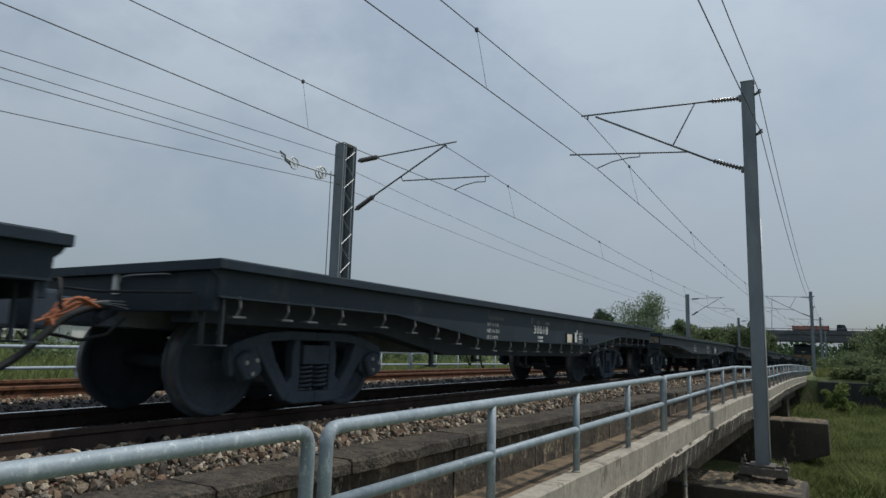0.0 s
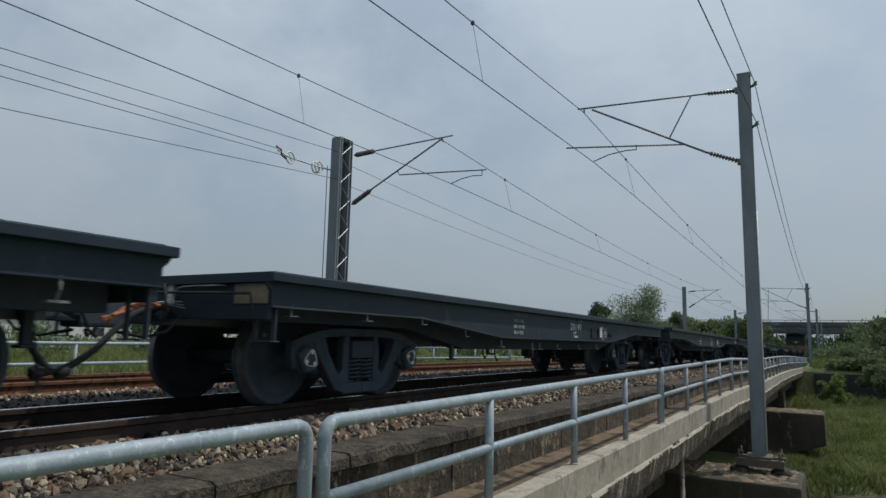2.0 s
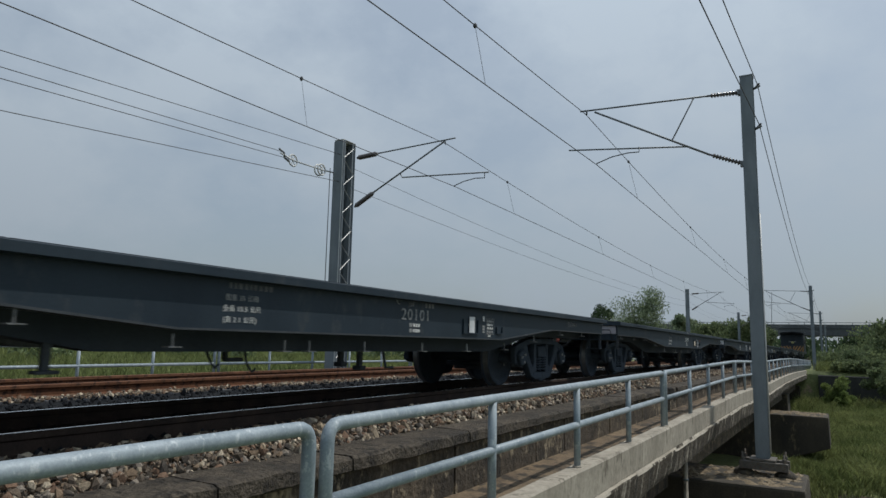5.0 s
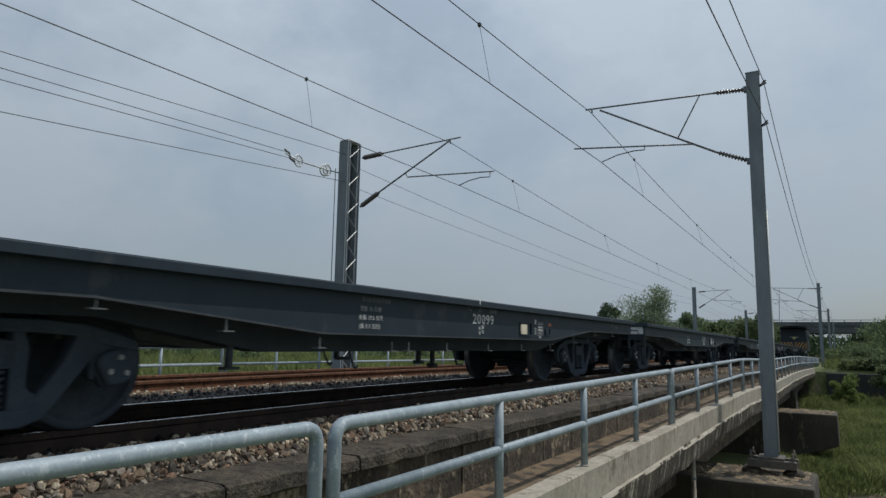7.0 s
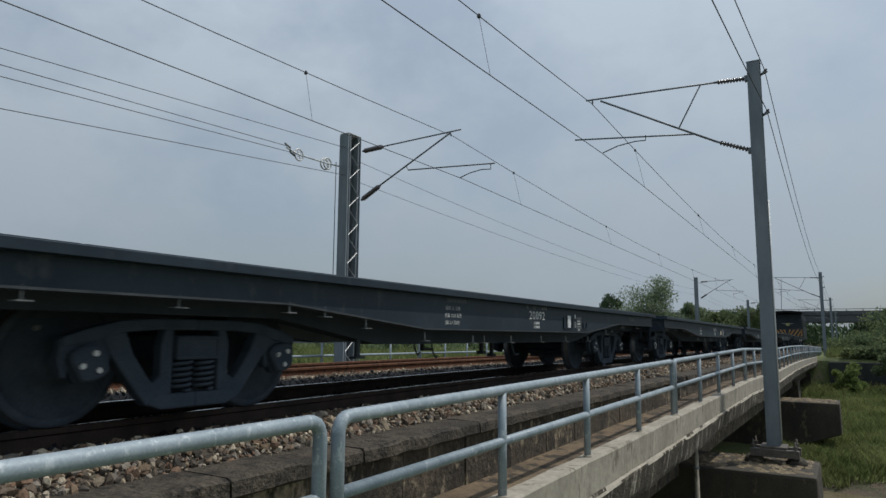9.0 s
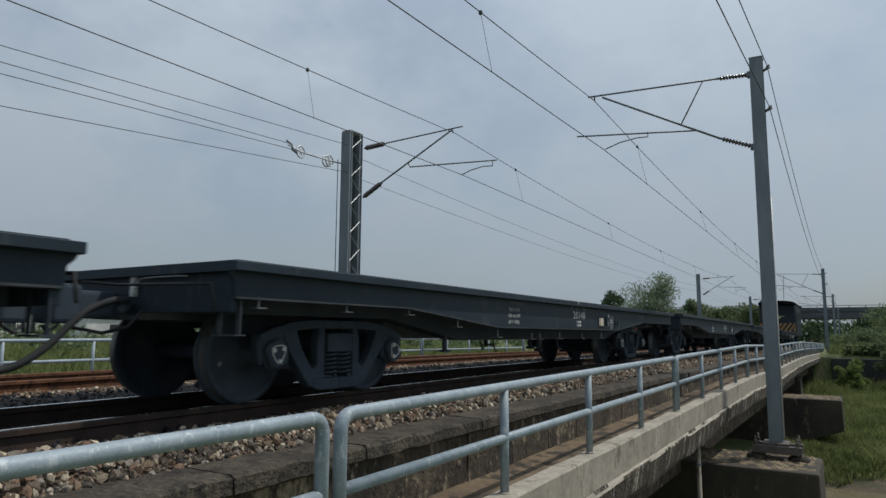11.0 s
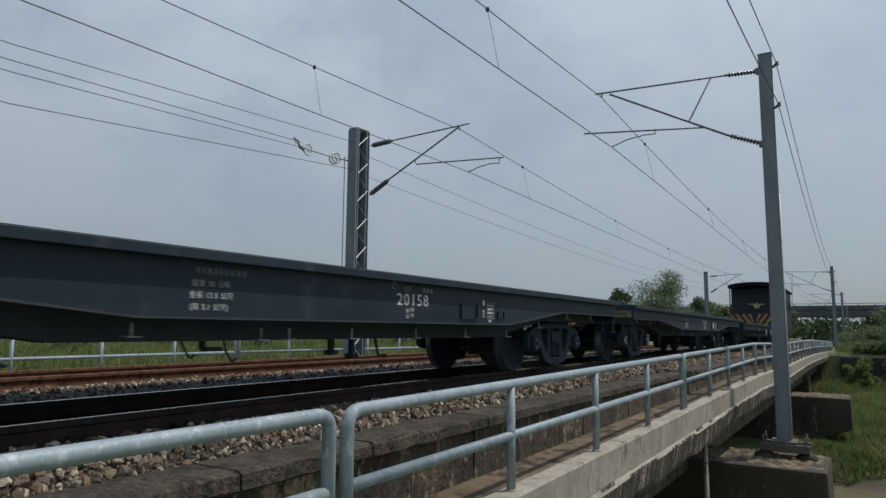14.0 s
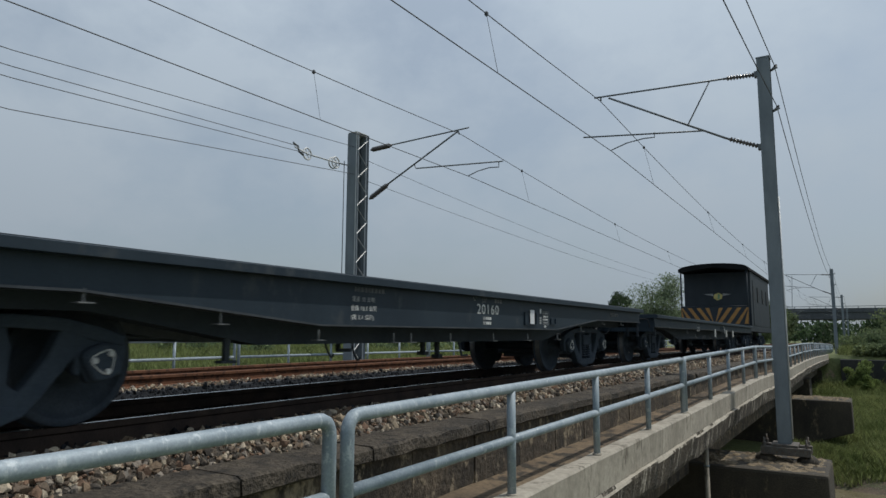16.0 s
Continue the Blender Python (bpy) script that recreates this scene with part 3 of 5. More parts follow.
def pier(y, x_end, top, h_end):
    p = empty("bridge_pier", "brown concrete bridge pier with a cantilevered cap", "bridge pier", "bridge piers", pose(0, y, 0))
    g = Geo()
    poly = [(-12.8, top), (x_end, top), (x_end + 0.02, top - h_end), (-2.6, top - h_end - 0.75), (-12.8, top - h_end - 0.75)]
    g.prism_y(poly, -0.95, 0.95)
    part("cap", g.mesh("pier_cap", PIER, False, 0.06), p)
    if x_end > -1:
        g = Geo()
        rng = random.Random(int(y))
        for _ in range(150):
            c = (rng.uniform(-2.9, x_end - 0.12), rng.uniform(-0.85, 0.85), top - 0.004)
            i, r = len(g.v), rng.uniform(0.04, 0.17)
            ring = [(c[0] + r * rng.uniform(0.7, 1.2) * math.cos(a), c[1] + r * rng.uniform(0.7, 1.2) * math.sin(a)) for a in (1.05 * k for k in range(6))]
            g.v += [(min(u, x_end - 0.05), max(-0.9, min(0.9, v)), c[2]) for u, v in ring] + [(c[0], c[1], top + rng.uniform(0.012, 0.05))]
            g.f += [(i + k, i + (k + 1) % 6, i + 6) for k in range(6)]
        tagged(part("silt", g.raw("silt", SILT), p, "dry brown silt and rubble on the cap"), kind="stuff")
    for x in (-3.6, -7.6, -11.6):
        g = Geo()
        g.lathe([(-7.0, 0.62), (top - h_end - 0.7, 0.62)], (x, 0, 0), (0, 0, 1), 20)
        part("column", g.mesh("pier_column", PIER, True), p)


pier(14.85, -0.62, -1.93, 1.5)
pier(30.4, -0.42, -1.95, 1.15)
pier(46.0, -2.7, -2.10, 1.15)
pier(61.0, -2.7, -2.30, 1.15)
g = Geo()
g.box(-13, -1.2, 2.0, 3.6, -6, -1.1)
thing("abutment", g.mesh("abutment", OLDCONC, False, 0.03), "concrete abutment at the stream bank", "abutment", kind="structure")

# drain pipe down the side of the girder
o = empty("drain_pipe", "pale grey drain pipe under the walkway slab", "pipe", "", pose(-2.6, 13.55, 0))
part("pipe", Geo().tube([(0, 0, -1.30), (0, 0, -5.2)], 0.045, 12).mesh("pipe", CONC, True), o)
for z in (-1.9, -3.2, -4.5):
    part("pipe_clip", Geo().lathe([(-0.02, 0.056), (0.02, 0.056)], (0, 0, z), (0, 0, 1), 12).mesh("pipe_clip", MAST, True), o)


# ---- railings ----
def corner(p, a, b, r=0.09, n=5):
    """Points that round the corner p between the ways to a and b."""
    p, u, v = Vector(p), (Vector(a) - Vector(p)).normalized(), (Vector(b) - Vector(p)).normalized()
    return [p + u * r * (1 - s) ** 2 + v * r * s ** 2 for s in (i / n for i in range(n + 1))]


def railing_section(x, y0, y1, top, foot, step, lift, r, label, group):
    """One welded length: a bent top pipe that comes down as the end posts, a middle pipe and posts between."""
    o = empty("railing", label, "railing", group, pose(x, y0, lift(y0)))
    L, dz = y1 - y0, lift(y1) - lift(y0)
    a, b, c, d = (0, 0, foot - 0.02), (0, 0, top), (0, L, top + dz), (0, L, foot + dz - 0.02)
    part("top_pipe", Geo().tube([a, *corner(b, a, c), *corner(c, b, d), d], r, 12).mesh("top_pipe", GALV, True), o)
    m = (top + foot) / 2 + 0.01
    part("middle_pipe", Geo().tube([(0, r * 0.6, m), (0, L - r * 0.6, m + dz)], r * 0.92, 12).mesh("middle_pipe", GALV, True), o)
    n = max(1, round(L / step))
    for i in range(1, n):
        q = i / n
        part("post", Geo().tube([(0, L * q, foot - 0.02 + dz * q), (0, L * q, top - r * 0.5 + dz * q)], r * 0.9, 12).mesh("post", GALV, True), o)
    for q in range(n + 1):
        part("foot_collar", Geo().lathe([(-0.012, r * 1.25), (0.004, r * 1.25), (0.012, r * 1.0)], (0, L * q / n, foot + dz * q / n), (0, 0, 1), 12).mesh("foot_collar", CONC, True), o)
    return o


NEAR_LABEL = "galvanised grey pipe railing with two pipes on a concrete kerb"
for y0, y1 in ((-5.3, 2.60), (2.74, 10.44), (10.58, 18.6), (18.74, 26.6), (26.74, 34.6), (34.74, 42.6), (42.74, 50.6), (50.74, 58.6), (58.74, 66.6), (66.74, 74.6)):
    railing_section(RAIL_X, y0, y1, 0.148, -0.64, 1.97, rail_lift, 0.0375, NEAR_LABEL, "walkway railing lengths")
for i in range(14):
    y0 = -7.8 + 8.64 * i + 1.9
    railing_section(-13.1, y0, y0 + 8.5, 0.36, -0.46, 1.75, grade, 0.036, "galvanised grey pipe railing beyond the second track", "far railing lengths")


# ---- overhead line ----
def wire(name, pts, r, label, category="overhead wire", parent=None, sag=0.0):
    """A wire through the points; sag in the middle of each span."""
    out = []
    for a, b in zip(pts, pts[1:]):
        a, b = Vector(a), Vector(b)
        for i in range(12):
            q = i / 12
            p = a.lerp(b, q)
            p.z -= 4 * sag * q * (1 - q)
            out.append(p)
    out.append(Vector(pts[-1]))
    me = Geo().tube(out, r, 5).mesh(name, WIRE, True)
    return part(name, me, parent) if parent else thing(name, me, label, category)


def insulator(a, b, r, name, parent, sheds=9, core=0.45):
    a, b = Vector(a), Vector(b)
    L, prof = (b - a).length, [(0, 0.025)]
    for i in range(sheds):
        q = (0.1 + 0.8 * i / sheds) * L
        w = 0.8 * L / sheds
        prof += [(q, r * core), (q + w * 0.35, r), (q + w * 0.5, r), (q + w * 0.9, r * core)]
    prof.append((L, 0.025))
    part(name, Geo().lathe(prof, a, b - a, 12).mesh(name, PORC, True), parent, "brown ribbed porcelain insulator")


def h_mast(x, y, z0, z1, w, label):
    o = empty("overhead_line_mast", label, "mast", "overhead line masts", pose(x, y, 0))
    t, f = 0.013, w / 2
    part("shaft", Geo().loft([[(a, b, z) for a, b in ((-f, -f), (f, -f), (f, -f + t), (t / 2, -f + t), (t / 2, f - t), (f, f - t), (f, f), (-f, f), (-f, f - t), (-t / 2, f - t), (-t / 2, -f + t), (-f, -f + t))] for z in (z0, z1)]).mesh("shaft", MAST), o)
    part("cap_plate", Geo().box(-f - 0.01, f + 0.01, -f - 0.01, f + 0.01, z1, z1 + 0.015).mesh("cap_plate", MAST), o)
    return o


def cantilever_right(o, lift=0.0, k=1.0):
    """Arm over the near track, in the mast's space; reaches to the left."""
    q = lambda x, z: ((x + 1.40) * k, 0.0, z + lift)
    insulator(q(-1.52, 6.13), q(-2.22, 6.17), 0.055, "insulator", o)
    part("top_tube", Geo().tube([q(-2.2, 6.17), q(-5.16, 6.29)], 0.021).mesh("top_tube", ARM, True), o)
    insulator(q(-1.52, 4.52), q(-2.22, 4.82), 0.055, "insulator", o)
    part("bracket_tube", Geo().tube([q(-2.2, 4.81), q(-4.80, 6.22)], 0.024).mesh("bracket_tube", ARM, True), o)
    part("brace", Geo().tube([q(-2.5, 6.18), q(-3.0, 5.25)], 0.016).mesh("brace", ARM, True), o)
    part("registration_tube", Geo().tube([q(-2.66, 5.06), q(-5.46, 5.34)], 0.019).mesh("registration_tube", ARM, True), o)
    part("steady_arm", Geo().tube([q(-3.75, 5.20), q(-3.75, 5.08), q(-4.0, 5.09), q(-4.4, 5.04), q(-4.77, 4.92)], 0.014).mesh("steady_arm", ARM, True), o)
    part("hanger", Geo().tube([q(-5.0, 6.3), q(-5.0, 6.18)], 0.02).mesh("hanger", ARM, True), o)
    for x, z in ((-1.53, 6.13), (-1.53, 4.52)):
        part("bracket", Geo().box((x + 1.40) - 0.06, (x + 1.40) + 0.02, -0.07, 0.07, z - 0.06 + lift, z + 0.06 + lift).mesh("bracket", ARM, False, 0.008), o)


def feeder_brackets(o, lift=0.0):
    for z in (6.22, 5.32):
        part("feeder_bracket", Geo().tube([(0.12, 0, z - 0.06 + lift), (0.26, 0, z + lift)], 0.03).mesh("feeder_bracket", ARM, True), o)
        insulator((0.18, 0, z - 0.03 + lift), (0.25, 0, z + 0.05 + lift), 0.035, "feeder_insulator", o, 3)


def tube_mast_arm_left(o, lift=0.0, k=1.0):
    """Arm over the second track, in the space of the mast at its left; reaches to the right."""
    q = lambda x, z: ((x + 12.45) * k, 0.0, z + lift)
    insulator(q(-11.98, 5.93), q(-11.2, 5.97), 0.075, "insulator", o, 12, 0.75)
    part("top_tube", Geo().tube([q(-11.25, 5.97), q(-8.62, 6.07)], 0.021).mesh("top_tube", ARM, True), o)
    insulator(q(-12.0, 4.45), q(-11.3, 4.83), 0.075, "insulator", o, 12, 0.75)
    part("bracket_tube", Geo().tube([q(-11.33, 4.82), q(-8.95, 6.03)], 0.024).mesh("bracket_tube", ARM, True), o)
    part("registration_tube", Geo().tube([q(-10.40, 5.28), q(-10.34, 5.16), q(-7.60, 5.00)], 0.019).mesh("registration_tube", ARM, True), o)
    part("steady_arm", Geo().tube([q(-7.72, 5.0), q(-7.72, 4.86), q(-8.0, 4.88), q(-8.35, 4.83), q(-8.66, 4.73)], 0.014).mesh("steady_arm", ARM, True), o)
    part("hanger", Geo().tube([q(-8.95, 6.02), q(-8.92, 5.93)], 0.02).mesh("hanger", ARM, True), o)


MASTS = ((15.2, -1.40, -1.60, 6.45, 0.0), (63.7, -1.68, -2.6, 5.88, -0.70), (100.5, -1.70, -2.6, 5.55, -0.9), (140.0, -1.70, -2.8, 5.15, -1.3), (-33.0, -1.40, -1.2, 6.45, 0.0))
for y, x, z0, z1, lift in MASTS:
    o = h_mast(x, y, z0, z1, 0.25, "grey steel overhead line mast beside the railway bridge")
    cantilever_right(o, lift)
    feeder_brackets(o, lift)
    if y == 63.7:
        part("drop_rod", Geo().tube([(-2.94, 0, 5.45), (-3.07, 0, 2.6)], 0.022, 6).mesh("drop_rod", ARM, True), o, "thin steel rod hung from the arm")
    if y == 15.2:
        part("earth_pipe", Geo().tube([(0.15, -0.10, z0 + 0.1), (0.15, -0.10, 3.4)], 0.014).mesh("earth_pipe", LACE, True), o, "thin white conduit")
        part("base_plate", Geo().box(-0.24, 0.24, -0.26, 0.26, z0 - 0.05, z0 + 0.0).mesh("base_plate", FOOT, False, 0.01), o)
        part("base_beam", Geo().box(-0.42, 0.46, -0.30, -0.16, z0 - 0.20, z0 - 0.05).mesh("base_beam", FOOT, False, 0.01), o)
        part("base_beam", Geo().box(-0.42, 0.46, 0.16, 0.30, z0 - 0.20, z0 - 0.05).mesh("base_beam", FOOT, False, 0.01), o)
        for bx in (-0.36, 0.39):
            for by in (-0.23, 0.23):
                part("anchor_bolt", Geo().tube([(bx, by, z0 - 0.3), (bx, by, z0 + 0.12)], 0.016).mesh("anchor_bolt", FOOT, True), o)
                part("nut", Geo().lathe([(0, 0.04), (0.06, 0.04)], (bx, by, z0 - 0.03), (0, 0, 1), 6).mesh("nut", FOOT), o)
            part("grout_pad", Geo().lathe([(-0.36, 0.20), (-0.26, 0.19), (-0.18, 0.11)], (bx, -0.1, z0 - 0.01), (0, 0, 1), 12).mesh("grout_pad", PIER, True), o)

# laced box mast by the second track, and the far masts on that side
o = empty("lattice_mast", "grey laced steel mast with pulley wheels for the wire tension", "mast", "", pose(-12.45, 15.05, 0))
for x in (-0.15, 0.15):
    part("channel", Geo().box(x - 0.012, x + 0.012, -0.26, -0.16, -0.6, 6.45).box(x - 0.05, x + 0.05, -0.26, -0.245, -0.6, 6.45).mesh("channel", MAST), o)
    part("channel", Geo().box(x - 0.012, x + 0.012, 0.16, 0.26, -0.6, 6.45).box(x - 0.05, x + 0.05, 0.245, 0.26, -0.6, 6.45).mesh("channel", MAST), o)
part("front_plate", Geo().box(-0.155, 0.155, -0.275, -0.262, -0.6, 6.47).mesh("front_plate", MAST), o)
part("back_plate", Geo().box(-0.155, 0.155, 0.262, 0.275, -0.6, 6.47).mesh("back_plate", MAST), o)
part("edge_strip", Geo().box(0.150, 0.168, -0.285, -0.258, -0.6, 6.47).mesh("edge_strip", LACE), o)
part("edge_strip", Geo().box(0.150, 0.168, 0.258, 0.285, -0.6, 6.47).mesh("edge_strip", MAST), o)
part("top_plate", Geo().box(-0.17, 0.17, -0.285, 0.285, 6.47, 6.485).mesh("top_plate", LACE), o)
for x in (-0.16, 0.165):
    for i in range(16):
        z = -0.4 + 0.42 * i
        s = 0.25 if i % 2 else -0.25
        part("lacing_bar", Geo().tube([(x, -s, z), (x, s, z + 0.42)], 0.014, 4).mesh("lacing_bar", LACE), o)
tube_mast_arm_left(o)
for y, z in ((-0.78, 5.47), (-1.96, 5.45)):
    w = part("pulley", Geo().tube([(-0.2, y + 0.16 * math.cos(a), z + 0.16 * math.sin(a)) for a in (2 * math.pi * i / 20 for i in range(21))], 0.022, 6).mesh("pulley", LACE, True), o, "pale spoked pulley wheel")
    for a in (0, 1.05, 2.1):
        part("spoke", Geo().tube([(-0.2, y - 0.15 * math.cos(a), z - 0.15 * math.sin(a)), (-0.2, y + 0.15 * math.cos(a), z + 0.15 * math.sin(a))], 0.014, 5).mesh("spoke", LACE), w)
w = part("pulley", Geo().tube([(-0.32, -0.78 + 0.16 * math.cos(a), 5.47 + 0.16 * math.sin(a)) for a in (2 * math.pi * i / 20 for i in range(21))], 0.022, 6).mesh("pulley", LACE, True), o, "pale spoked pulley wheel")
part("tension_yoke", Geo().tube([(-0.17, -0.2, 5.50), (-0.2, -0.78, 5.47), (-0.2, -1.96, 5.45), (-0.2, -2.45, 5.54)], 0.022).mesh("tension_yoke", LACE, True), o)
part("tension_link", Geo().tube([(-0.2, -2.10, 5.38), (-0.2, -2.28, 5.44), (-0.2, -2.32, 5.58), (-0.2, -2.5, 5.64)], 0.028).mesh("tension_link", ARM, True), o)
part("balance_cable", Geo().tube([(-0.2, -0.4, 5.6), (-0.2, -0.4, 0.3)], 0.012, 6).mesh("balance_cable", WIRE, True), o)
for y, x, z1, lift in ((63.6, -11.6, 5.8, -0.55), (100.5, -11.6, 5.45, -0.9), (140.0, -11.6, 5.1, -1.3)):
    o = h_mast(x, y, -2.4, z1, 0.3, "grey steel overhead line mast beside the second track")
    tube_mast_arm_left(o, lift, 0.82)

# wires: contact and catenary over both tracks, feeders and the tensioned tails
def catenary(xm, xk, name):
    ends = [(-33.0, -0.60, -0.25), (15.15, 0.0, 0.0), (63.65, -0.30, -0.62), (100.5, 0.1, -0.9), (140.0, -0.2, -1.3)]
    zc, zm, side = (4.87, 6.17, 1) if name == "near" else (4.74, 5.95, 2)
    sg2 = 0.56 if name == "near" else 0.50
    grp = "wires over the near track" if name == "near" else "wires over the second track"
    c = [(xk + s, y, zc + l) for y, s, l in ends]
    m = [(xm + s * 0.35, y, zm + (0.0 if y < 0 else l)) for y, s, l in ends]
    wire("contact_wire", c, 0.0095, "taut copper contact wire over the track")["group"] = grp
    wire("catenary_wire", m, 0.0095, "sagging catenary wire that carries the contact wire", sag=sg2)["group"] = grp
    for a, b, p, q in zip(c, c[1:], m, m[1:]):
        n = max(3, round((b[1] - a[1]) / 9.6))
        for i in range(n):
            s = (i + 0.40) / n
            lo, hi = Vector(a).lerp(Vector(b), s), Vector(p).lerp(Vector(q), s)
            hi.z -= 4 * sg2 * s * (1 - s)
            d = thing("dropper", Geo().tube([lo, hi], 0.0045, 4).mesh("dropper", WIRE), "thin dropper wire with a clamp between catenary and contact wire", "overhead wire", grp)
            part("clamp", Geo().lathe([(-0.04, 0.02), (-0.02, 0.035), (0.02, 0.035), (0.04, 0.02)], hi, (0, 0, 1), 6).mesh("clamp", WIRE), d)


catenary(-5.0, -4.74, "near")
catenary(-8.92, -8.66, "far")
wire("feeder_wire", [(-1.75, -33, 6.20), (-1.19, 15.2, 6.26), (-1.60, 63.7, 5.72), (-1.44, 100.5, 5.4), (-1.44, 140, 5.0)], 0.009, "feeder wire on the outside of the masts", sag=0.9)
wire("feeder_wire", [(-1.75, -33, 5.30), (-1.19, 15.2, 5.36), (-1.60, 63.7, 4.85), (-1.44, 100.5, 4.5), (-1.44, 140, 4.1)], 0.009, "feeder wire on the outside of the masts", sag=0.85)
for z0, za, y1, z1 in ((5.2, 5.56, 14.79, 6.03), (5.0, 5.26, 12.65, 5.55), (4.8, 5.05, 12.9, 5.42), (4.4, 4.47, 14.79, 5.20)):
    wire("tail_wire", [(-12.55, -33, z0), (-12.55, 5.5, za), (-12.55 if y1 < 14 else -12.4, y1, z1)], 0.009, "tensioned tail wire beside the second track")
wire("return_wire", [(-12.1, 15.1, 5.62), (-11.5, 63.6, 4.7), (-11.5, 100.5, 4.3)], 0.007, "return wire from mast to mast", sag=0.5)
wire("return_wire", [(-12.1, 15.1, 5.0), (-11.5, 63.6, 4.2), (-11.5, 100.5, 3.8)], 0.007, "return wire from mast to mast", sag=0.4)


# ---- the train ----
L_WAGON = 12.3
R_WHEEL = 0.40
BOGIE_Y = 1.64


def wheelset_mesh():
    g = Geo()
    for s in (-1, 1):
        g.lathe([(0.508, 0.06), (0.508, 0.13), (0.533, 0.15), (0.543, 0.31), (0.518, 0.345), (0.500, 0.36), (0.498, 0.408), (0.504, 0.419), (0.520, 0.422), (0.532, 0.413), (0.540, 0.403), (0.613, 0.397), (0.620, 0.392), (0.622, 0.352), (0.616, 0.345), (0.588, 0.335), (0.576, 0.30), (0.570, 0.18), (0.588, 0.135), (0.620, 0.125), (0.620, 0.06)], (0, 0, 0), (s, 0, 0), 48)
    g.lathe([(-0.98, 0.065), (0.98, 0.065)], (0, 0, 0), (1, 0, 0), 14)
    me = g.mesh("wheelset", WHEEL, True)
    me.materials.append(TREAD)
    for p in me.polygons:
        c = p.center
        if math.hypot(c.y, c.z) > 0.394 and abs(p.normal.x) < 0.4:
            p.material_index = 1
    return me


WHEELSET = wheelset_mesh()


def bogie_meshes():
    hw = 0.775
    # cast side frame: arched top member, two rounded triangular windows, a spring opening, a bottom seat
    f = Geo()

    def bar(pts, w0, w1):
        f.prism(pts, w0, w1)

    for s in (-1, 1):
        bar([(0.0, 0.675), (s * 0.34, 0.675), (s * 0.58, 0.655), (s * 0.80, 0.60), (s * 0.93, 0.555), (s * 0.93, 0.495), (s * 0.72, 0.53), (s * 0.52, 0.585), (s * 0.30, 0.60), (0.0, 0.60)], 0.83, 0.94)
        bar([(s * 0.54, 0.60), (s * 0.70, 0.56), (s * 0.62, 0.43), (s * 0.44, 0.20), (s * 0.36, 0.11), (s * 0.22, 0.15), (s * 0.36, 0.29), (s * 0.47, 0.44)], 0.835, 0.935)
        bar([(s * 0.185, 0.61), (s * 0.25, 0.61), (s * 0.28, 0.50), (s * 0.275, 0.30), (s * 0.36, 0.24), (s * 0.30, 0.14), (s * 0.185, 0.14)], 0.838, 0.930)
        bar([(0.0, 0.185), (s * 0.30, 0.185), (s * 0.37, 0.125), (s * 0.26, 0.085), (0.0, 0.085)], 0.82, 0.945)
        bar([(s * 0.62, 0.57), (s * 0.94, 0.545), (s * 0.945, 0.42), (s * 0.92, 0.315), (s * 0.885, 0.315), (s * 0.875, 0.40), (s * 0.675, 0.40), (s * 0.665, 0.315), (s * 0.63, 0.34)], 0.845, 0.925)
    frame_me = f.mesh("side_frame", BOGIE, False, 0.016)
    b = Geo().box(-0.95, 0.95, -0.165, 0.165, 0.40, 0.565).mesh("bolster", BOGIE, False, 0.02)
    sp = Geo()
    for y in (-0.092, 0.092):
        pts = [(0.885 + 0.062 * math.cos(a), y + 0.074 * math.sin(a), 0.195 + 0.205 * a / (2 * math.pi * 5.5)) for a in (2 * math.pi * i / 14 for i in range(78))]
        sp.tube(pts, 0.0125, 6)
    spring = sp.mesh("spring", BOGIE, True)
    cap = Geo().loft([[(x, r * (0.115 * math.cos(a) + (0.018 * math.cos(3 * a + math.pi / 2))), r * (0.115 * math.sin(a))) for a in (2 * math.pi * i / 24 for i in range(24))] for x, r in ((0.86, 1.08), (0.915, 1.08), (0.92, 0.98), (0.965, 0.98), (0.982, 0.85))]).mesh("axle_cap", BOGIE, False)
    ring = Geo()
    tri = [(0.0, 0.108), (0.100, -0.066), (-0.100, -0.066)]
    pts = []
    for k in range(3):
        p, a, c = tri[k], tri[k - 1], tri[(k + 1) % 3]
        pts += [Vector((0.986, v.y, v.z)) for v in corner((0.986, *p), (0.986, *a), (0.986, *c), 0.085, 5)]
    pts.append(pts[0])
    ring.tube(pts, 0.0048, 5)
    ring = ring.mesh("white_ring", WHITE)
    bolts = [Geo().lathe([(0, 0.019), (0.016, 0.019)], (0.980, tri[k][0] * 0.52, tri[k][1] * 0.52), (1, 0, 0), 6).mesh("cap_bolt", DULLWHITE) for k in range(3)]
    bolts += [Geo().lathe([(0, 0.019), (0.016, 0.019)], (0.980, tri[k][0] * 0.52, tri[k][1] * 0.52), (1, 0, 0), 6).mesh("cap_bolt", WHITE) for k in range(3)]
    return hw, frame_me, b, spring, cap, ring, bolts


HW, SIDE_FRAME, BOLSTER, SPRING, CAP, RING, BOLTS = bogie_meshes()
DAUB = Geo().lathe([(0.0, 0.021), (0.006, 0.017)], (0.575, 0.23, 0.06), (1, 0, 0), 7).mesh("paint_daub", DULLWHITE)


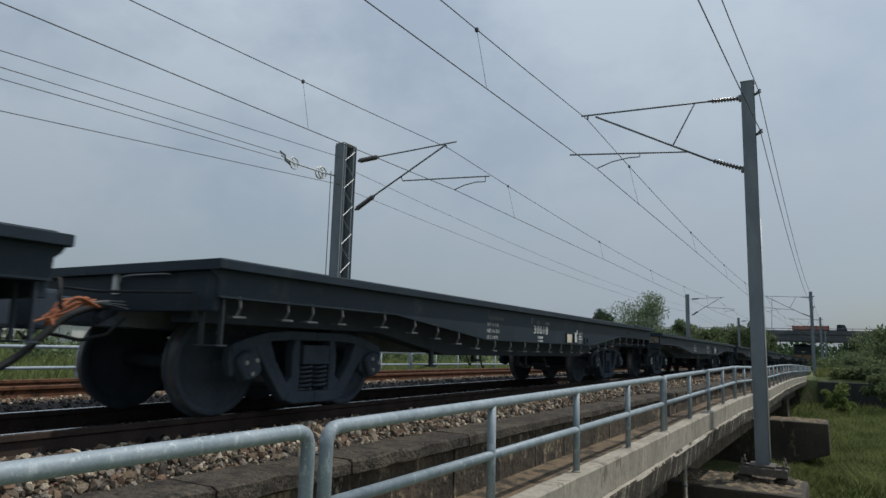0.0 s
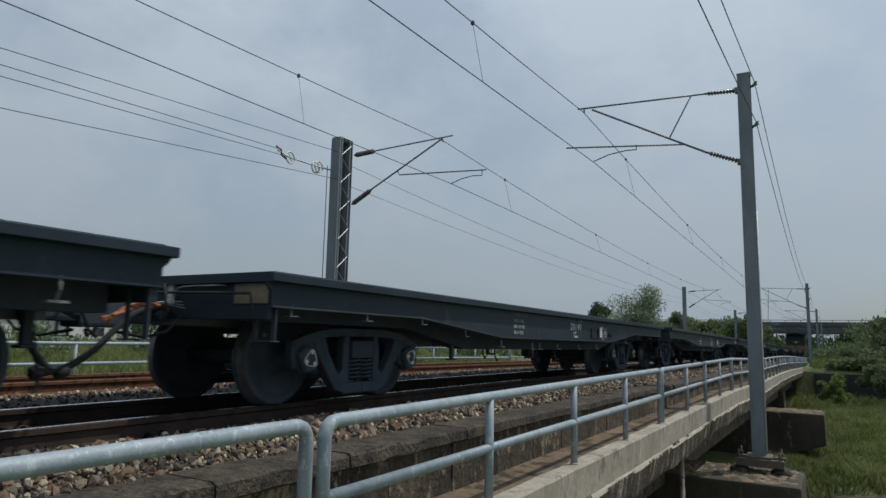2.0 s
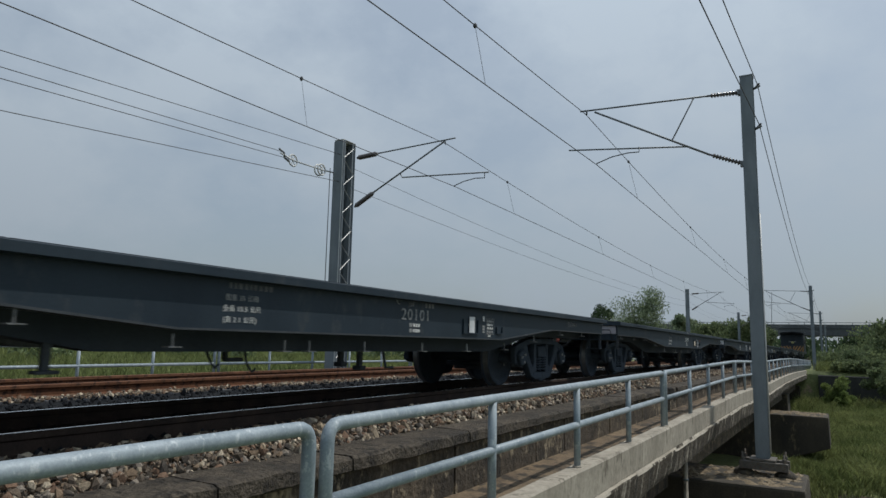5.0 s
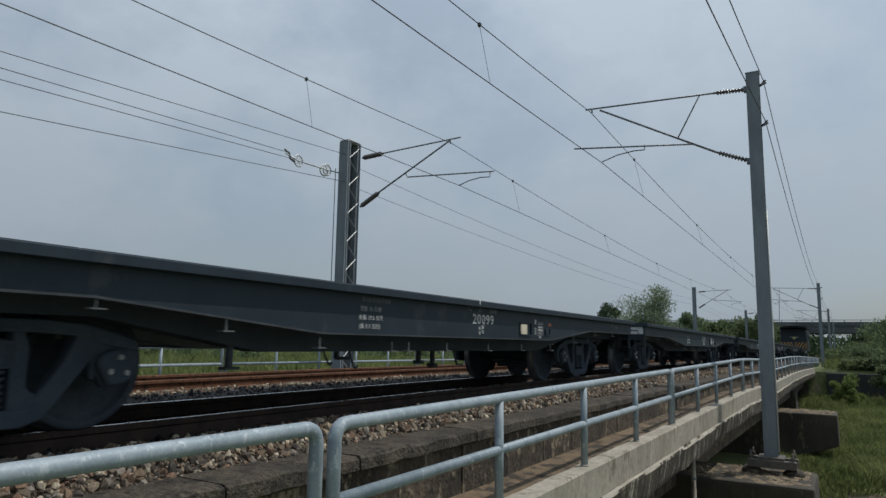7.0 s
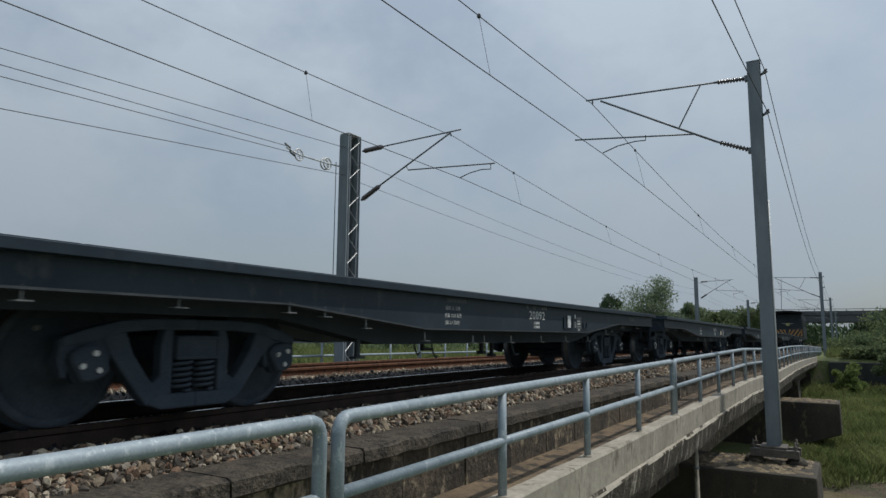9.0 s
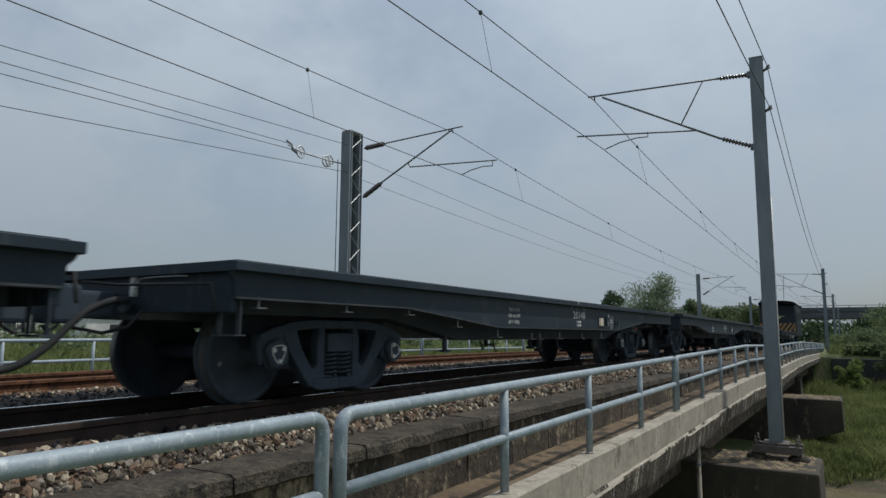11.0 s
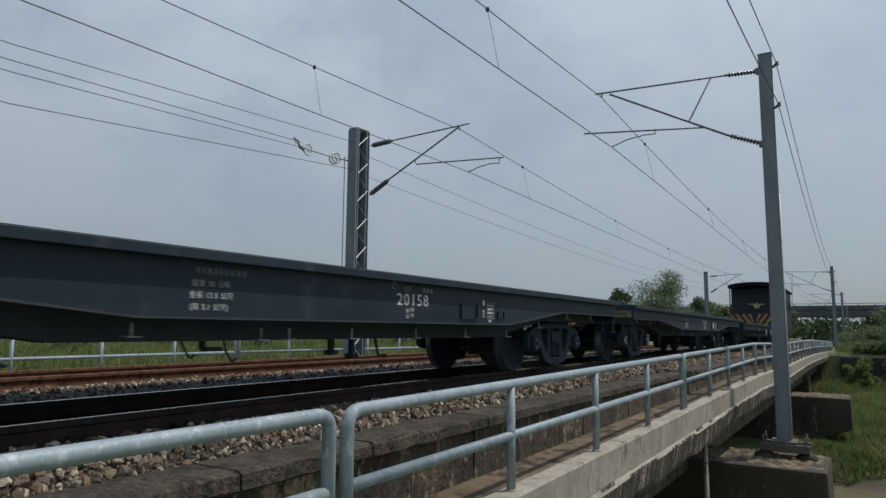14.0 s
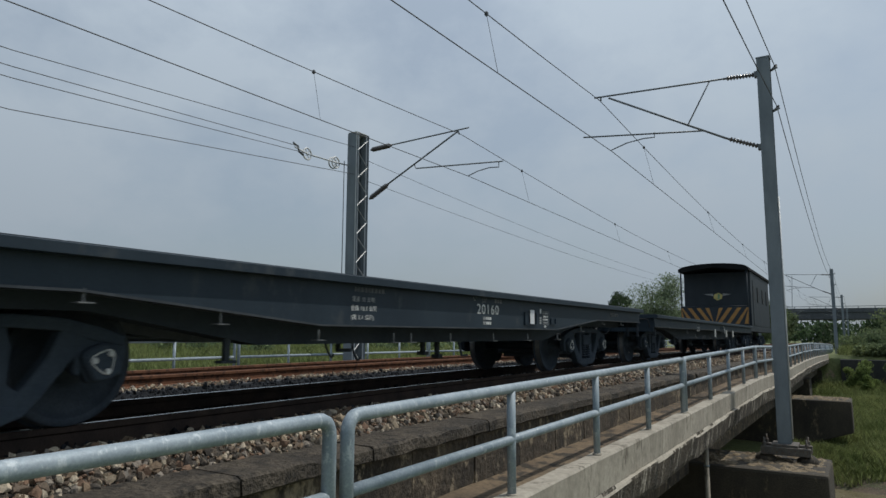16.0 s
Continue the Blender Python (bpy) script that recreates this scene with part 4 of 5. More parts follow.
def add_bogie(wagon, y, ringed=True, white_bolts=True):
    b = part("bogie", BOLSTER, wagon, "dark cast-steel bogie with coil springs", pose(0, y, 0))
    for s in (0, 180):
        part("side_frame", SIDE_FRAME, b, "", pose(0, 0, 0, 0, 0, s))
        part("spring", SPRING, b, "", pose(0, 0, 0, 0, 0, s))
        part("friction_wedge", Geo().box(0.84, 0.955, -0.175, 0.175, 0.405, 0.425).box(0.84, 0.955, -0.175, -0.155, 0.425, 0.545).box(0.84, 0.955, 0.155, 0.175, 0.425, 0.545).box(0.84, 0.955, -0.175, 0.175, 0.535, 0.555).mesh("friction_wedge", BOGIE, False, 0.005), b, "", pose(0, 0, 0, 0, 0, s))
        for a in (-HW, HW):
            part("axle_cap", CAP, b, "", pose(0, a, R_WHEEL, 0, 0, 0) @ pose(0, 0, 0, 0, 0, s))
            for me in (BOLTS[3:] if white_bolts else BOLTS[:3]) if s == 0 else ():
                part("cap_bolt", me, b, "", pose(0, a, R_WHEEL))
            if ringed and s == 0:
                part("white_ring", RING, b, "white-painted rounded triangle round the axle end", pose(0, a, R_WHEEL) @ pose(0, 0, 0, 0, 0, s))
            part("pale_tag", Geo().box(0.924, 0.930, -0.045, 0.045, 0.535, 0.552).mesh("pale_tag", DULLWHITE), b, "", pose(0, a, 0) @ pose(0, 0, 0, 0, 0, s))
    part("brake_beam", Geo().tube([(-0.75, -0.30, 0.28), (0.75, -0.30, 0.28)], 0.035).mesh("brake_beam", SHADELIFT, True), b)
    part("brake_truss", Geo().box(-0.72, 0.72, 0.24, 0.30, 0.17, 0.50).mesh("brake_truss", SHADELIFT, False, 0.01), b)
    for a in (-HW, HW):
        part("brake_shoe", Geo().prism([(a * 0.42, 0.28), (a * 0.48, 0.28), (a * 0.44, 0.55), (a * 0.38, 0.55)], 0.51, 0.61).mesh("brake_shoe", UNDER), b)
        part("paint_daub", DAUB, b, "small pale paint daub on the wheel", pose(0, a, R_WHEEL))
        w = part("wheelset", WHEELSET, b, "steel wheelset with bright treads", pose(0, a, R_WHEEL))
        WHEELS.append((w, a))


WHEELS = []


LACE_DIM = mat("worn_hook_steel", (0.07, 0.076, 0.080), (0.20, 0.208, 0.21), 0.5, 0.4, 9, 60, 0.1, 0.002, 0.3)


def smooth(pts, n=5):
    """More points on an even curve through the given ones."""
    p = [Vector(q) for q in pts]
    p = [p[0] * 2 - p[1]] + p + [p[-1] * 2 - p[-2]]
    out = []
    for a, b, c, e in zip(p, p[1:], p[2:], p[3:]):
        for k in range(n):
            t = k / n
            out.append(0.5 * (2 * b + (c - a) * t + (2 * a - 5 * b + 4 * c - e) * t * t + (3 * b - a - 3 * c + e) * t ** 3))
    return out + [p[-2]]


HOOK = Geo().tube([(1.342, 0, 0.14), (1.377, 0, 0.13), (1.387, 0, 0.06), (1.352, 0, 0.0)], 0.010, 6).box(1.322, 1.387, -0.055, 0.055, -0.008, 0.006).mesh("lashing_hook", LACE_DIM)
TEE = Geo().tube([(1.374, 0, 0.075), (1.374, 0, 0.0)], 0.007, 6).box(1.342, 1.407, -0.045, 0.045, -0.008, 0.0).mesh("lashing_hook", LACE_DIM)


def tee_height(y, L):
    """Foot of the small hooks: they follow the underside of the frame."""
    y = min(y, L - y)
    for (a, za), (b, zb) in zip(((0, 0.735), (2.28, 0.735), (2.68, 0.69), (3.03, 0.62), (3.58, 0.585), (3.98, 0.505)), ((2.28, 0.735), (2.68, 0.69), (3.03, 0.62), (3.58, 0.585), (3.98, 0.505), (9, 0.505))):
        if y <= b:
            return za + (zb - za) * (y - a) / (b - a)
    return 0.505


def flat_wagon(label, deck, dense_hooks, length=L_WAGON, belly=0.645, shift=0.0, data=0.0, rings=False, bolts=False, stamp=1.72, late_hooks=False, plate=None, lead_shift=0.0, tail_shift=0.0, tray=None):
    """A bogie flat wagon, its front end at the origin, at rail level, its tail along +y."""
    o = empty("flat_wagon", label, "railway wagon", "flat wagons of the train")
    L, d = length, deck - 1.05
    # floor with a rolled edge
    g = Geo()
    g.prism_y([(-1.452, 0.99 + d), (-1.452, 1.045 + d), (-1.437, 1.05 + d), (1.437, 1.05 + d), (1.452, 1.045 + d), (1.452, 0.99 + d), (1.437, 0.985 + d), (-1.437, 0.985 + d)], 0.0, L)
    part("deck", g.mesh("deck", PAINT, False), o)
    for i in range(26):
        y = 0.05 + (L - 0.1) * i / 26
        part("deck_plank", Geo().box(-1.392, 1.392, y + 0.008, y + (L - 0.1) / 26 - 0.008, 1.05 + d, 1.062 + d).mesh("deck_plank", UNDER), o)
    # pan added under the deck to brighten the dark there
    part("floor_pan", Geo().box(-1.352, 1.352, 0.08, L - 0.08, 0.977 + d, 0.984 + d).mesh("floor_pan", SHADELIFT), o)
    for s in (-1, 1):
        x0, x1 = (1.357, 1.38) if s > 0 else (-1.38, -1.357)
        e = 0.82 + d
        g = Geo().prism([(0.0, 0.985 + d), (L, 0.985 + d), (L - 0.018, 0.955 + d), (L - 0.055, 0.925 + d), (L - 0.06, e), (L - 2.35, e), (L - 3.98, belly), (3.86, belly), (2.05, e), (0.06, e), (0.055, 0.925 + d), (0.018, 0.955 + d)], x0, x1)
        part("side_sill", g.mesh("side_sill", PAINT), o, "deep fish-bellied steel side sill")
        fx0, fx1 = (1.272, 1.395) if s > 0 else (-1.395, -1.272)
        g = Geo()
        for (ya, za), (yb, zb) in (((0.06, e), (2.05, e)), ((2.05, e), (3.86, belly)), ((3.86, belly), (L - 3.98, belly)), ((L - 3.98, belly), (L - 2.35, e)), ((L - 2.35, e), (L - 0.06, e))):
            g.prism([(ya, za), (yb, zb), (yb, zb - 0.014), (ya, za - 0.014)], fx0, fx1)
        # the pale paint stands in for light along the bottom edge
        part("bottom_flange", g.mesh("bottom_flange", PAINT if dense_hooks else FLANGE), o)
        if dense_hooks:
            ys = [0.245, 0.695, 0.96, 1.31, 1.89, 2.38] + [2.80 + 0.43 * i for i in range(20)]
        else:
            ys = ([0.25, 1.14, 2.06, 2.44] if late_hooks else [0.27, 1.19, 2.07]) + [2.95, 3.85, 4.79, 5.05, 5.73, 6.63, 7.52, 8.45, 9.35, 10.3, 11.25]
        for y in ys:
            if y < L - 0.2:
                bz = e - 0.02 if y < 2.05 or y > L - 2.35 else (belly - 0.02 if 3.86 < y < L - 3.98 else e - 0.02 - (e - belly) * min((y - 2.05) / 1.81, (L - 2.35 - y) / 1.63))
                if dense_hooks:
                    part("lashing_hook", HOOK, o, "worn steel lashing hook", pose(0, y, bz - 0.11, 0, 0, 0 if s > 0 else 180))
                elif s > 0:
                    part("lashing_hook", TEE, o, "small worn steel lashing hook", pose(0, y, tee_height(y, L)))
    # the middle of the frame, headstocks, cross bearers
    part("centre_sill", Geo().prism([(0.1, 0.98), (L - 0.1, 0.98), (L - 0.1, 0.66), (L - 2.6, 0.62), (L - 3.6, 0.50), (3.6, 0.50), (2.6, 0.62), (0.1, 0.66)], -0.28, 0.28).mesh("centre_sill", SHADELIFT), o)
    part("inner_frame", Geo().prism([(0.15, 0.985), (L - 0.15, 0.985), (L - 0.15, 0.70), (L - 2.3, 0.70), (L - 3.6, 0.49), (3.6, 0.49), (2.3, 0.70), (0.15, 0.70)], 0.82, 1.02).prism([(0.15, 0.985), (L - 0.15, 0.985), (L - 0.15, 0.70), (L - 2.3, 0.70), (L - 3.6, 0.49), (3.6, 0.49), (2.3, 0.70), (0.15, 0.70)], -1.02, -0.82).mesh("inner_frame", INNER), o)
    for y in (1.64, 4.4, 6.15, 7.9, L - 1.64):
        part("cross_bearer", Geo().box(-0.82, 0.82, y - 0.09, y + 0.09, 0.72, 0.97).mesh("cross_bearer", SHADELIFT), o)
    for y, f in ((0.055, -1), (L - 0.055, 1)):
        g = Geo()
        g.box(-1.352, 1.352, min(y, y - f * 0.05), max(y, y - f * 0.05), 0.72 + d, 0.985 + d)
        part("headstock", g.mesh("headstock", PAINT, False, 0.006), o)
        # coupler with its knuckle, hose, lever and steps
        part("coupler", Geo().box(-0.10, 0.10, min(y, y + f * 0.30), max(y, y + f * 0.30), 0.66, 0.86).box(-0.15, 0.13, min(y + f * 0.28, y + f * 0.47), max(y + f * 0.28, y + f * 0.47), 0.62, 0.90).mesh("coupler", BOGIE, False, 0.03), o, "dark cast knuckle coupler")
        part("uncoupling_lever", Geo().tube([(0.10, y + f * 0.28, 0.92), (0.3, y + f * 0.12, 0.90), (1.272, y + f * 0.10, 0.88), (1.312, y + f * 0.10, 0.72)], 0.012, 6).mesh("uncoupling_lever", RUBBER, True), o)
        hose = [(0.36, -0.02, 0.79), (0.34, -0.12, 0.785), (0.33, -0.28, 0.72), (0.33, -0.40, 0.62), (0.33, -0.56, 0.46), (0.33, -0.72, 0.355), (0.33, -0.86, 0.32), (0.33, -0.93, 0.318)] if f < 0 else [(0.33, L - 0.30, 0.74), (0.33, L - 0.27, 0.64), (0.33, L - 0.19, 0.47), (0.33, L - 0.08, 0.345), (0.33, L + 0.01, 0.318)]
        part("air_hose", Geo().tube(smooth(hose), 0.026, 8).mesh("air_hose", RUBBER, True), o, "black rubber brake hose")
        part("hose_coupling", Geo().lathe([(-0.05, 0.03), (-0.04, 0.042), (0.02, 0.042), (0.05, 0.03)], hose[-1], (0, 1, 0.1), 10).mesh("hose_coupling", RUBBER, True), o)
        if f > 0:
            links = Geo()
            for k in range(9):
                z = 0.60 - 0.046 * k
                links.tube([(0.33 + (0.012 if k % 2 else 0.0) * math.cos(a), L - 0.20 + 0.008 * k + (0.0 if k % 2 else 0.012) * math.cos(a), z + 0.027 * math.sin(a)) for a in (0.785 * i for i in range(9))], 0.0055, 4)
            part("loose_chain", links.mesh("loose_chain", UNDER), o, "thin chain that hangs loose")
            for yb, zb in ((L - 0.36, 0.50), (L - 0.62, 0.47)):
                part("hanging_bracket", Geo().box(0.52, 0.58, yb - 0.03, yb + 0.03, zb, 0.72).box(0.50, 0.60, yb - 0.05, yb + 0.05, zb - 0.02, zb).mesh("hanging_bracket", UNDER, False, 0.008), o)
        part("hose_tap", Geo().tube([(0.30, y + f * 0.02, 0.76), (0.33, y + f * 0.14, 0.70)], 0.035, 8).mesh("hose_tap", INNER, True), o)
        for x in (-0.5, 0.52):
            part("chain", Geo().tube([(x, y + f * 0.06, 0.72), (x * 0.9, y + f * 0.14, 0.60), (x * 0.7, y + f * 0.26, 0.555), (x * 0.3, y + f * 0.40, 0.60)], 0.013, 5).mesh("chain", RUBBER, True), o)
        for s in (-1, 1):
            ya, yb = sorted((y - f * 0.058, y - f * 0.070))
            g = Geo()
            for xa in (1.337, 1.155):
                g.box(min(s * xa, s * (xa + 0.038)), max(s * xa, s * (xa + 0.038)), ya, yb, 0.552, 0.80 + d)
            g.box(min(s * 1.155, s * 1.375), max(s * 1.155, s * 1.375), min(ya, yb - 0.05), max(yb, ya + 0.05), 0.543, 0.553)
            part("step_iron", g.mesh("step_iron", FLANGE if f < 0 else INNER), o, "flat steel stirrup step")
        part("lamp_bracket", Geo().box(0.295, 0.345, min(y, y + f * 0.03), max(y, y + f * 0.03), 0.84 + d, 1.0 + d).mesh("lamp_bracket", WHITE, False, 0.004), o, "small white lamp bracket")
        part("hand_rail", Geo().tube(smooth([(0.38, y + f * 0.02, 0.905 + d), (0.42, y + f * 0.05, 0.925 + d), (0.48, y + f * 0.05, 0.965 + d), (0.88, y + f * 0.05, 0.968 + d), (0.92, y + f * 0.01, 0.968 + d)]), 0.005, 6).mesh("hand_rail", DULLWHITE, True), o)
    if plate:
        part("end_plate", Geo().box(1.02, 1.352, 0.043, 0.054, 0.835 + d, 0.978 + d).mesh("end_plate", plate), o, "small worn plate on the headstock")
    # gear under the middle
    part("air_tank", Geo().lathe([(-0.5, 0.05), (-0.47, 0.15), (0.47, 0.15), (0.5, 0.05)], (0.45, 5.6, 0.67), (0, 1, 0), 16).mesh("air_tank", UNDER, True), o, "dark brake air tank")
    part("brake_cylinder", Geo().lathe([(-0.25, 0.05), (-0.24, 0.13), (0.1, 0.13), (0.14, 0.04), (0.5, 0.04)], (0.4, 7.1, 0.66), (0, 1, 0), 14).mesh("brake_cylinder", UNDER, True), o)
    part("brake_rod", Geo().tube([(0.2, 2.4, 0.54), (0.2, L - 2.4, 0.54)], 0.02, 6).mesh("brake_rod", SHADELIFT, True), o)
    part("hanger_bracket", Geo().box(0.97, 1.01, 3.30, 3.35, 0.38, 0.56).box(0.95, 1.03, 3.26, 3.40, 0.365, 0.385).mesh("hanger_bracket", UNDER, False, 0.01), o)
    for y, z in ((6.25, 0.355), (6.54, 0.315)):
        part("pipe_hanger", Geo().box(0.68, 0.72, y - 0.028, y + 0.028, z, 0.60).box(0.65, 0.75, y - 0.045, y + 0.045, z - 0.012, z + 0.03).mesh("pipe_hanger", UNDER, False, 0.008), o)
    part("lever_bar", Geo().box(0.66, 0.72, 4.86, 5.02, 0.405, 0.435).box(0.67, 0.71, 4.84, 4.875, 0.42, 0.62).mesh("lever_bar", UNDER, False, 0.006), o)
    for y, z in ((4.75, 0.365), (5.13, 0.325)):
        part("drain_cock", Geo().tube(smooth([(0.70, y - 0.10, 0.60), (0.70, y - 0.07, z + 0.10), (0.70, y, z), (0.70, y + 0.04, z + 0.02)]), 0.010, 6).mesh("drain_cock", UNDER, True), o)
    part("release_handle", Geo().tube([(1.0, 6.5, 0.52), (1.05, 6.5, 0.34), (1.05, 6.62, 0.34)], 0.014, 6).mesh("release_handle", UNDER, True), o)
    # card frames and data marks on the side towards the walkway
    u = shift if tray is None else tray
    part("card_frame", Geo().box(1.38, 1.398, 7.36 + u, 7.70 + u, 0.685, 0.700).box(1.38, 1.398, 7.36 + u, 7.372 + u, 0.70, 0.84).box(1.38, 1.398, 7.688 + u, 7.70 + u, 0.70, 0.84).mesh("card_frame", PAINT), o)
    part("slot_frame", Geo().box(1.38, 1.396, 8.16 + shift, 8.32 + shift, 0.70, 0.712).box(1.38, 1.396, 8.16 + shift, 8.17 + shift, 0.712, 0.78).box(1.38, 1.396, 8.31 + shift, 8.32 + shift, 0.712, 0.78).mesh("slot_frame", PAINT), o)
    for y, z, w, h, m in ((7.83, 0.835, 0.035, 0.055, WHITE), (7.82, 0.765, 0.05, 0.022, DULLWHITE), (7.82, 0.735, 0.05, 0.022, DULLWHITE), (7.82, 0.705, 0.05, 0.022, DULLWHITE)):
        part("data_mark", Geo().box(1.38, 1.3825, y + shift, y + w + shift, z, z + h).mesh("data_mark", m), o)
    y0, y1, z0, z1 = 7.92 + shift, 8.10 + shift, 0.695, 0.865
    part("data_border", Geo().tube([(1.381, y0, z0), (1.381, y1, z0), (1.381, y1, z1), (1.381, y0, z1), (1.381, y0, z0)], 0.0035, 4).mesh("data_border", DULLWHITE), o, "thin white painted border")
    rng = random.Random(61)
    for k in range(4):
        y = y0 + 0.015
        while y < y1 - 0.03:
            w = rng.uniform(0.014, 0.032)
            part("data_mark", Geo().box(1.38, 1.3825, y, y + w, z0 + 0.014 + 0.039 * k, z0 + 0.038 + 0.039 * k).mesh("data_mark", WHITE if k in (1, 2) else DULLWHITE), o)
            y += w + rng.uniform(0.008, 0.02)
    if not dense_hooks:
        tie = 7.82 + shift if tray is not None else 7.96 + shift
        part("tie_mark", Geo().prism([(tie, 0.655), (tie, 0.688), (tie + 0.028, 0.672)], 1.38, 1.3825).prism([(tie + 0.056, 0.655), (tie + 0.056, 0.688), (tie + 0.028, 0.672)], 1.38, 1.3825).mesh("tie_mark", WHITE), o)
    # four lines of painted data
    for k, (words, y) in enumerate((("(\u9ad8 2.1 \u516c\u5c3a)", 4.06), ("\u5168\u9577 13.5 \u516c\u5c3a", 4.055), ("\u8f09\u91cd 35 \u516c\u5678", 4.07))):
        part("lettering", text_mesh(words, 0.047, WHITE if k < 2 else DULLWHITE), o, "small white painted data", Matrix.Translation((1.3815, y + data, 0.690 + 0.072 * k)) @ SIDEWAYS)
    rng = random.Random(43)
    y = 4.10 + data
    while y < 4.46 + data:
        w = rng.uniform(0.020, 0.040)
        part("faded_mark", Geo().box(1.38, 1.3825, y, y + w, 0.910, 0.948).mesh("faded_mark", DIM), o)
        y += w + rng.uniform(0.010, 0.022)
    part("lettering", text_mesh("\u5f62\u5f0f" + ("30000" if dense_hooks else "20000"), 0.078, DIM if dense_hooks else FADED), o, "faded white type lettering", Matrix.Translation((1.3815, L - (1.91 if dense_hooks else stamp), 0.885 + d)) @ SIDEWAYS)
    for y in ((1.535 if dense_hooks else BOGIE_Y) + lead_shift, L - 1.64 + tail_shift):
        add_bogie(o, y, rings, bolts)
    return o


def lettering(o, number, small, card, bright=True, shift=0.0, inset=None):
    """The running number with its small figures, and the card in its frame."""
    part("lettering", text_mesh(number, 0.148, WHITE if bright else DULLWHITE), o, "white running number " + number, Matrix.Translation((1.3815, 6.25 + shift, 0.79)) @ SIDEWAYS @ Matrix.Diagonal((1.20, 1.0, 1.0, 1.0)))
    for k, s in enumerate(small):
        if s:
            part("lettering", text_mesh(s, 0.052, WHITE), o, "", Matrix.Translation((1.3815, 6.455 + shift, 0.735 - 0.05 * k)) @ SIDEWAYS)
        for q in range(0 if s else 3):
            part("small_mark", Geo().box(1.380, 1.3825, 6.455 + shift + 0.042 * q, 6.483 + shift + 0.042 * q, 0.728 - 0.05 * k, 0.758 - 0.05 * k).mesh("small_mark", WHITE), o)
        part("small_mark", Geo().box(1.38, 1.3825, 6.39 + shift, 6.435 + shift, 0.725 - 0.05 * k, 0.760 - 0.05 * k).mesh("small_mark", DULLWHITE), o)
    part("lettering", text_mesh("JSF", 0.066, FADED), o, "faint type letters", Matrix.Translation((1.3815, 6.37 + shift, 0.915)) @ SIDEWAYS @ Matrix.Diagonal((1.15, 1.0, 1.0, 1.0)))
    for k in range(3):
        part("small_mark", Geo().box(1.38, 1.3825, 6.66 + shift + 0.06 * k, 6.695 + shift + 0.06 * k, 0.915, 0.957).mesh("small_mark", FADED), o)
    part("small_mark", Geo().tube([(1.381, 6.21 + shift + 0.03 * math.cos(a), 0.955 + 0.03 * math.sin(a)) for a in (0.63 * i for i in range(9))], 0.004, 4).mesh("small_mark", DULLWHITE), o)
    if number in ("20099", "20148"):
        part("white_tick", Geo().box(1.4525, 1.455, 6.275 + shift, 6.292 + shift, 0.992, 1.046).mesh("white_tick", WHITE), o, "short white tick on the deck edge")
    if card:
        part("card", Geo().box(1.392, 1.395, (7.36 if card == "wide" else 7.54) + (shift if inset is None else inset), (7.56 if card == "wide" else 7.66) + (shift if inset is None else inset), 0.70, 0.82 if card == "wide" else 0.87).mesh("card", CREAM if card == "wide" else PALE), o, "pale paper card in a frame")


FRONTS = (2.85, 15.25, 28.50, 41.64, 54.97, 68.35, 81.65, 95.05, 108.4)
NUMBERS = (("30018", ("", ""), "wide"), ("20149", ("54", ""), "slim"), None, ("20099", ("54", "18"), "wide"), ("20092", ("", ""), "slim"), ("20148", ("", ""), "wide"), ("20158", ("54", "19"), ""), ("20160", ("", ""), "slim"))
TRAIN = []
first = flat_wagon("black bogie flat wagon with a row of lashing hooks", 1.097, True, 11.62, 0.686, -0.92, -0.18)
TRAIN.append((first, FRONTS[0], 11.62))
lead = copy_thing(first, Matrix())
lettering(first, *NUMBERS[0], shift=-1.02, inset=-0.90)
part("card", Geo().box(1.392, 1.395, 6.78, 6.87, 0.71, 0.85).mesh("card", PALE), first, "pale card in a frame")
LENGTHS = (11.62, 12.38, 12.34, 12.45, 12.4, 12.4, 12.5, 12.4)
stock = [flat_wagon("black bogie flat wagon with a deep fish-bellied sill, empty deck", 1.052 if k == 6 else 1.03, False, LENGTHS[k], data={1: 0.14, 3: 0.25, 5: 0.06}.get(k, 0.15), rings=k in (1, 5, 7), bolts=k in (1, 4, 5, 7), stamp={5: 2.65, 3: 1.28}.get(k, 1.72), late_hooks=k in (4, 6), plate={1: TAN, 3: MAUVE, 4: PALE, 7: TAN}.get(k), lead_shift={1: 0.08, 2: 0.07, 3: 0.07, 7: 0.03}.get(k, 0.0), tail_shift={1: -0.05, 6: 0.10}.get(k, 0.0), shift={1: 0.03, 3: 0.095}.get(k, 0.05), tray={1: -0.115}.get(k)) for k in range(1, 8)]
for k in range(1, 8):
    if NUMBERS[k]:
        lettering(stock[k - 1], *NUMBERS[k], shift=0.07 if k == 6 else 0.0, inset={1: 0.14, 3: 0.09}.get(k, 0.02))
    TRAIN.append((stock[k - 1], FRONTS[k], LENGTHS[k]))
lettering(stock[1], "20101", ("", ""), "slim", False)
TRAIN.append((lead, FRONTS[0] - 12.56, 11.62))
low = flat_wagon("low black bogie flat wagon before the guard van", 0.965, False, 13.8, 0.745)
TRAIN.append((low, FRONTS[8], 13.8))
for y in (6.3, 8.1, 9.3):
    part("white_stake", Geo().box(1.387, 1.414, y, y + 0.10, 0.56, 0.76).mesh("white_stake", WHITE), low, "short white-painted stake")
part("red_mark", Geo().box(1.380, 1.3825, 8.38, 8.47, 0.82, 0.86).mesh("red_mark", REDROOF), stock[2], "small faded red mark")
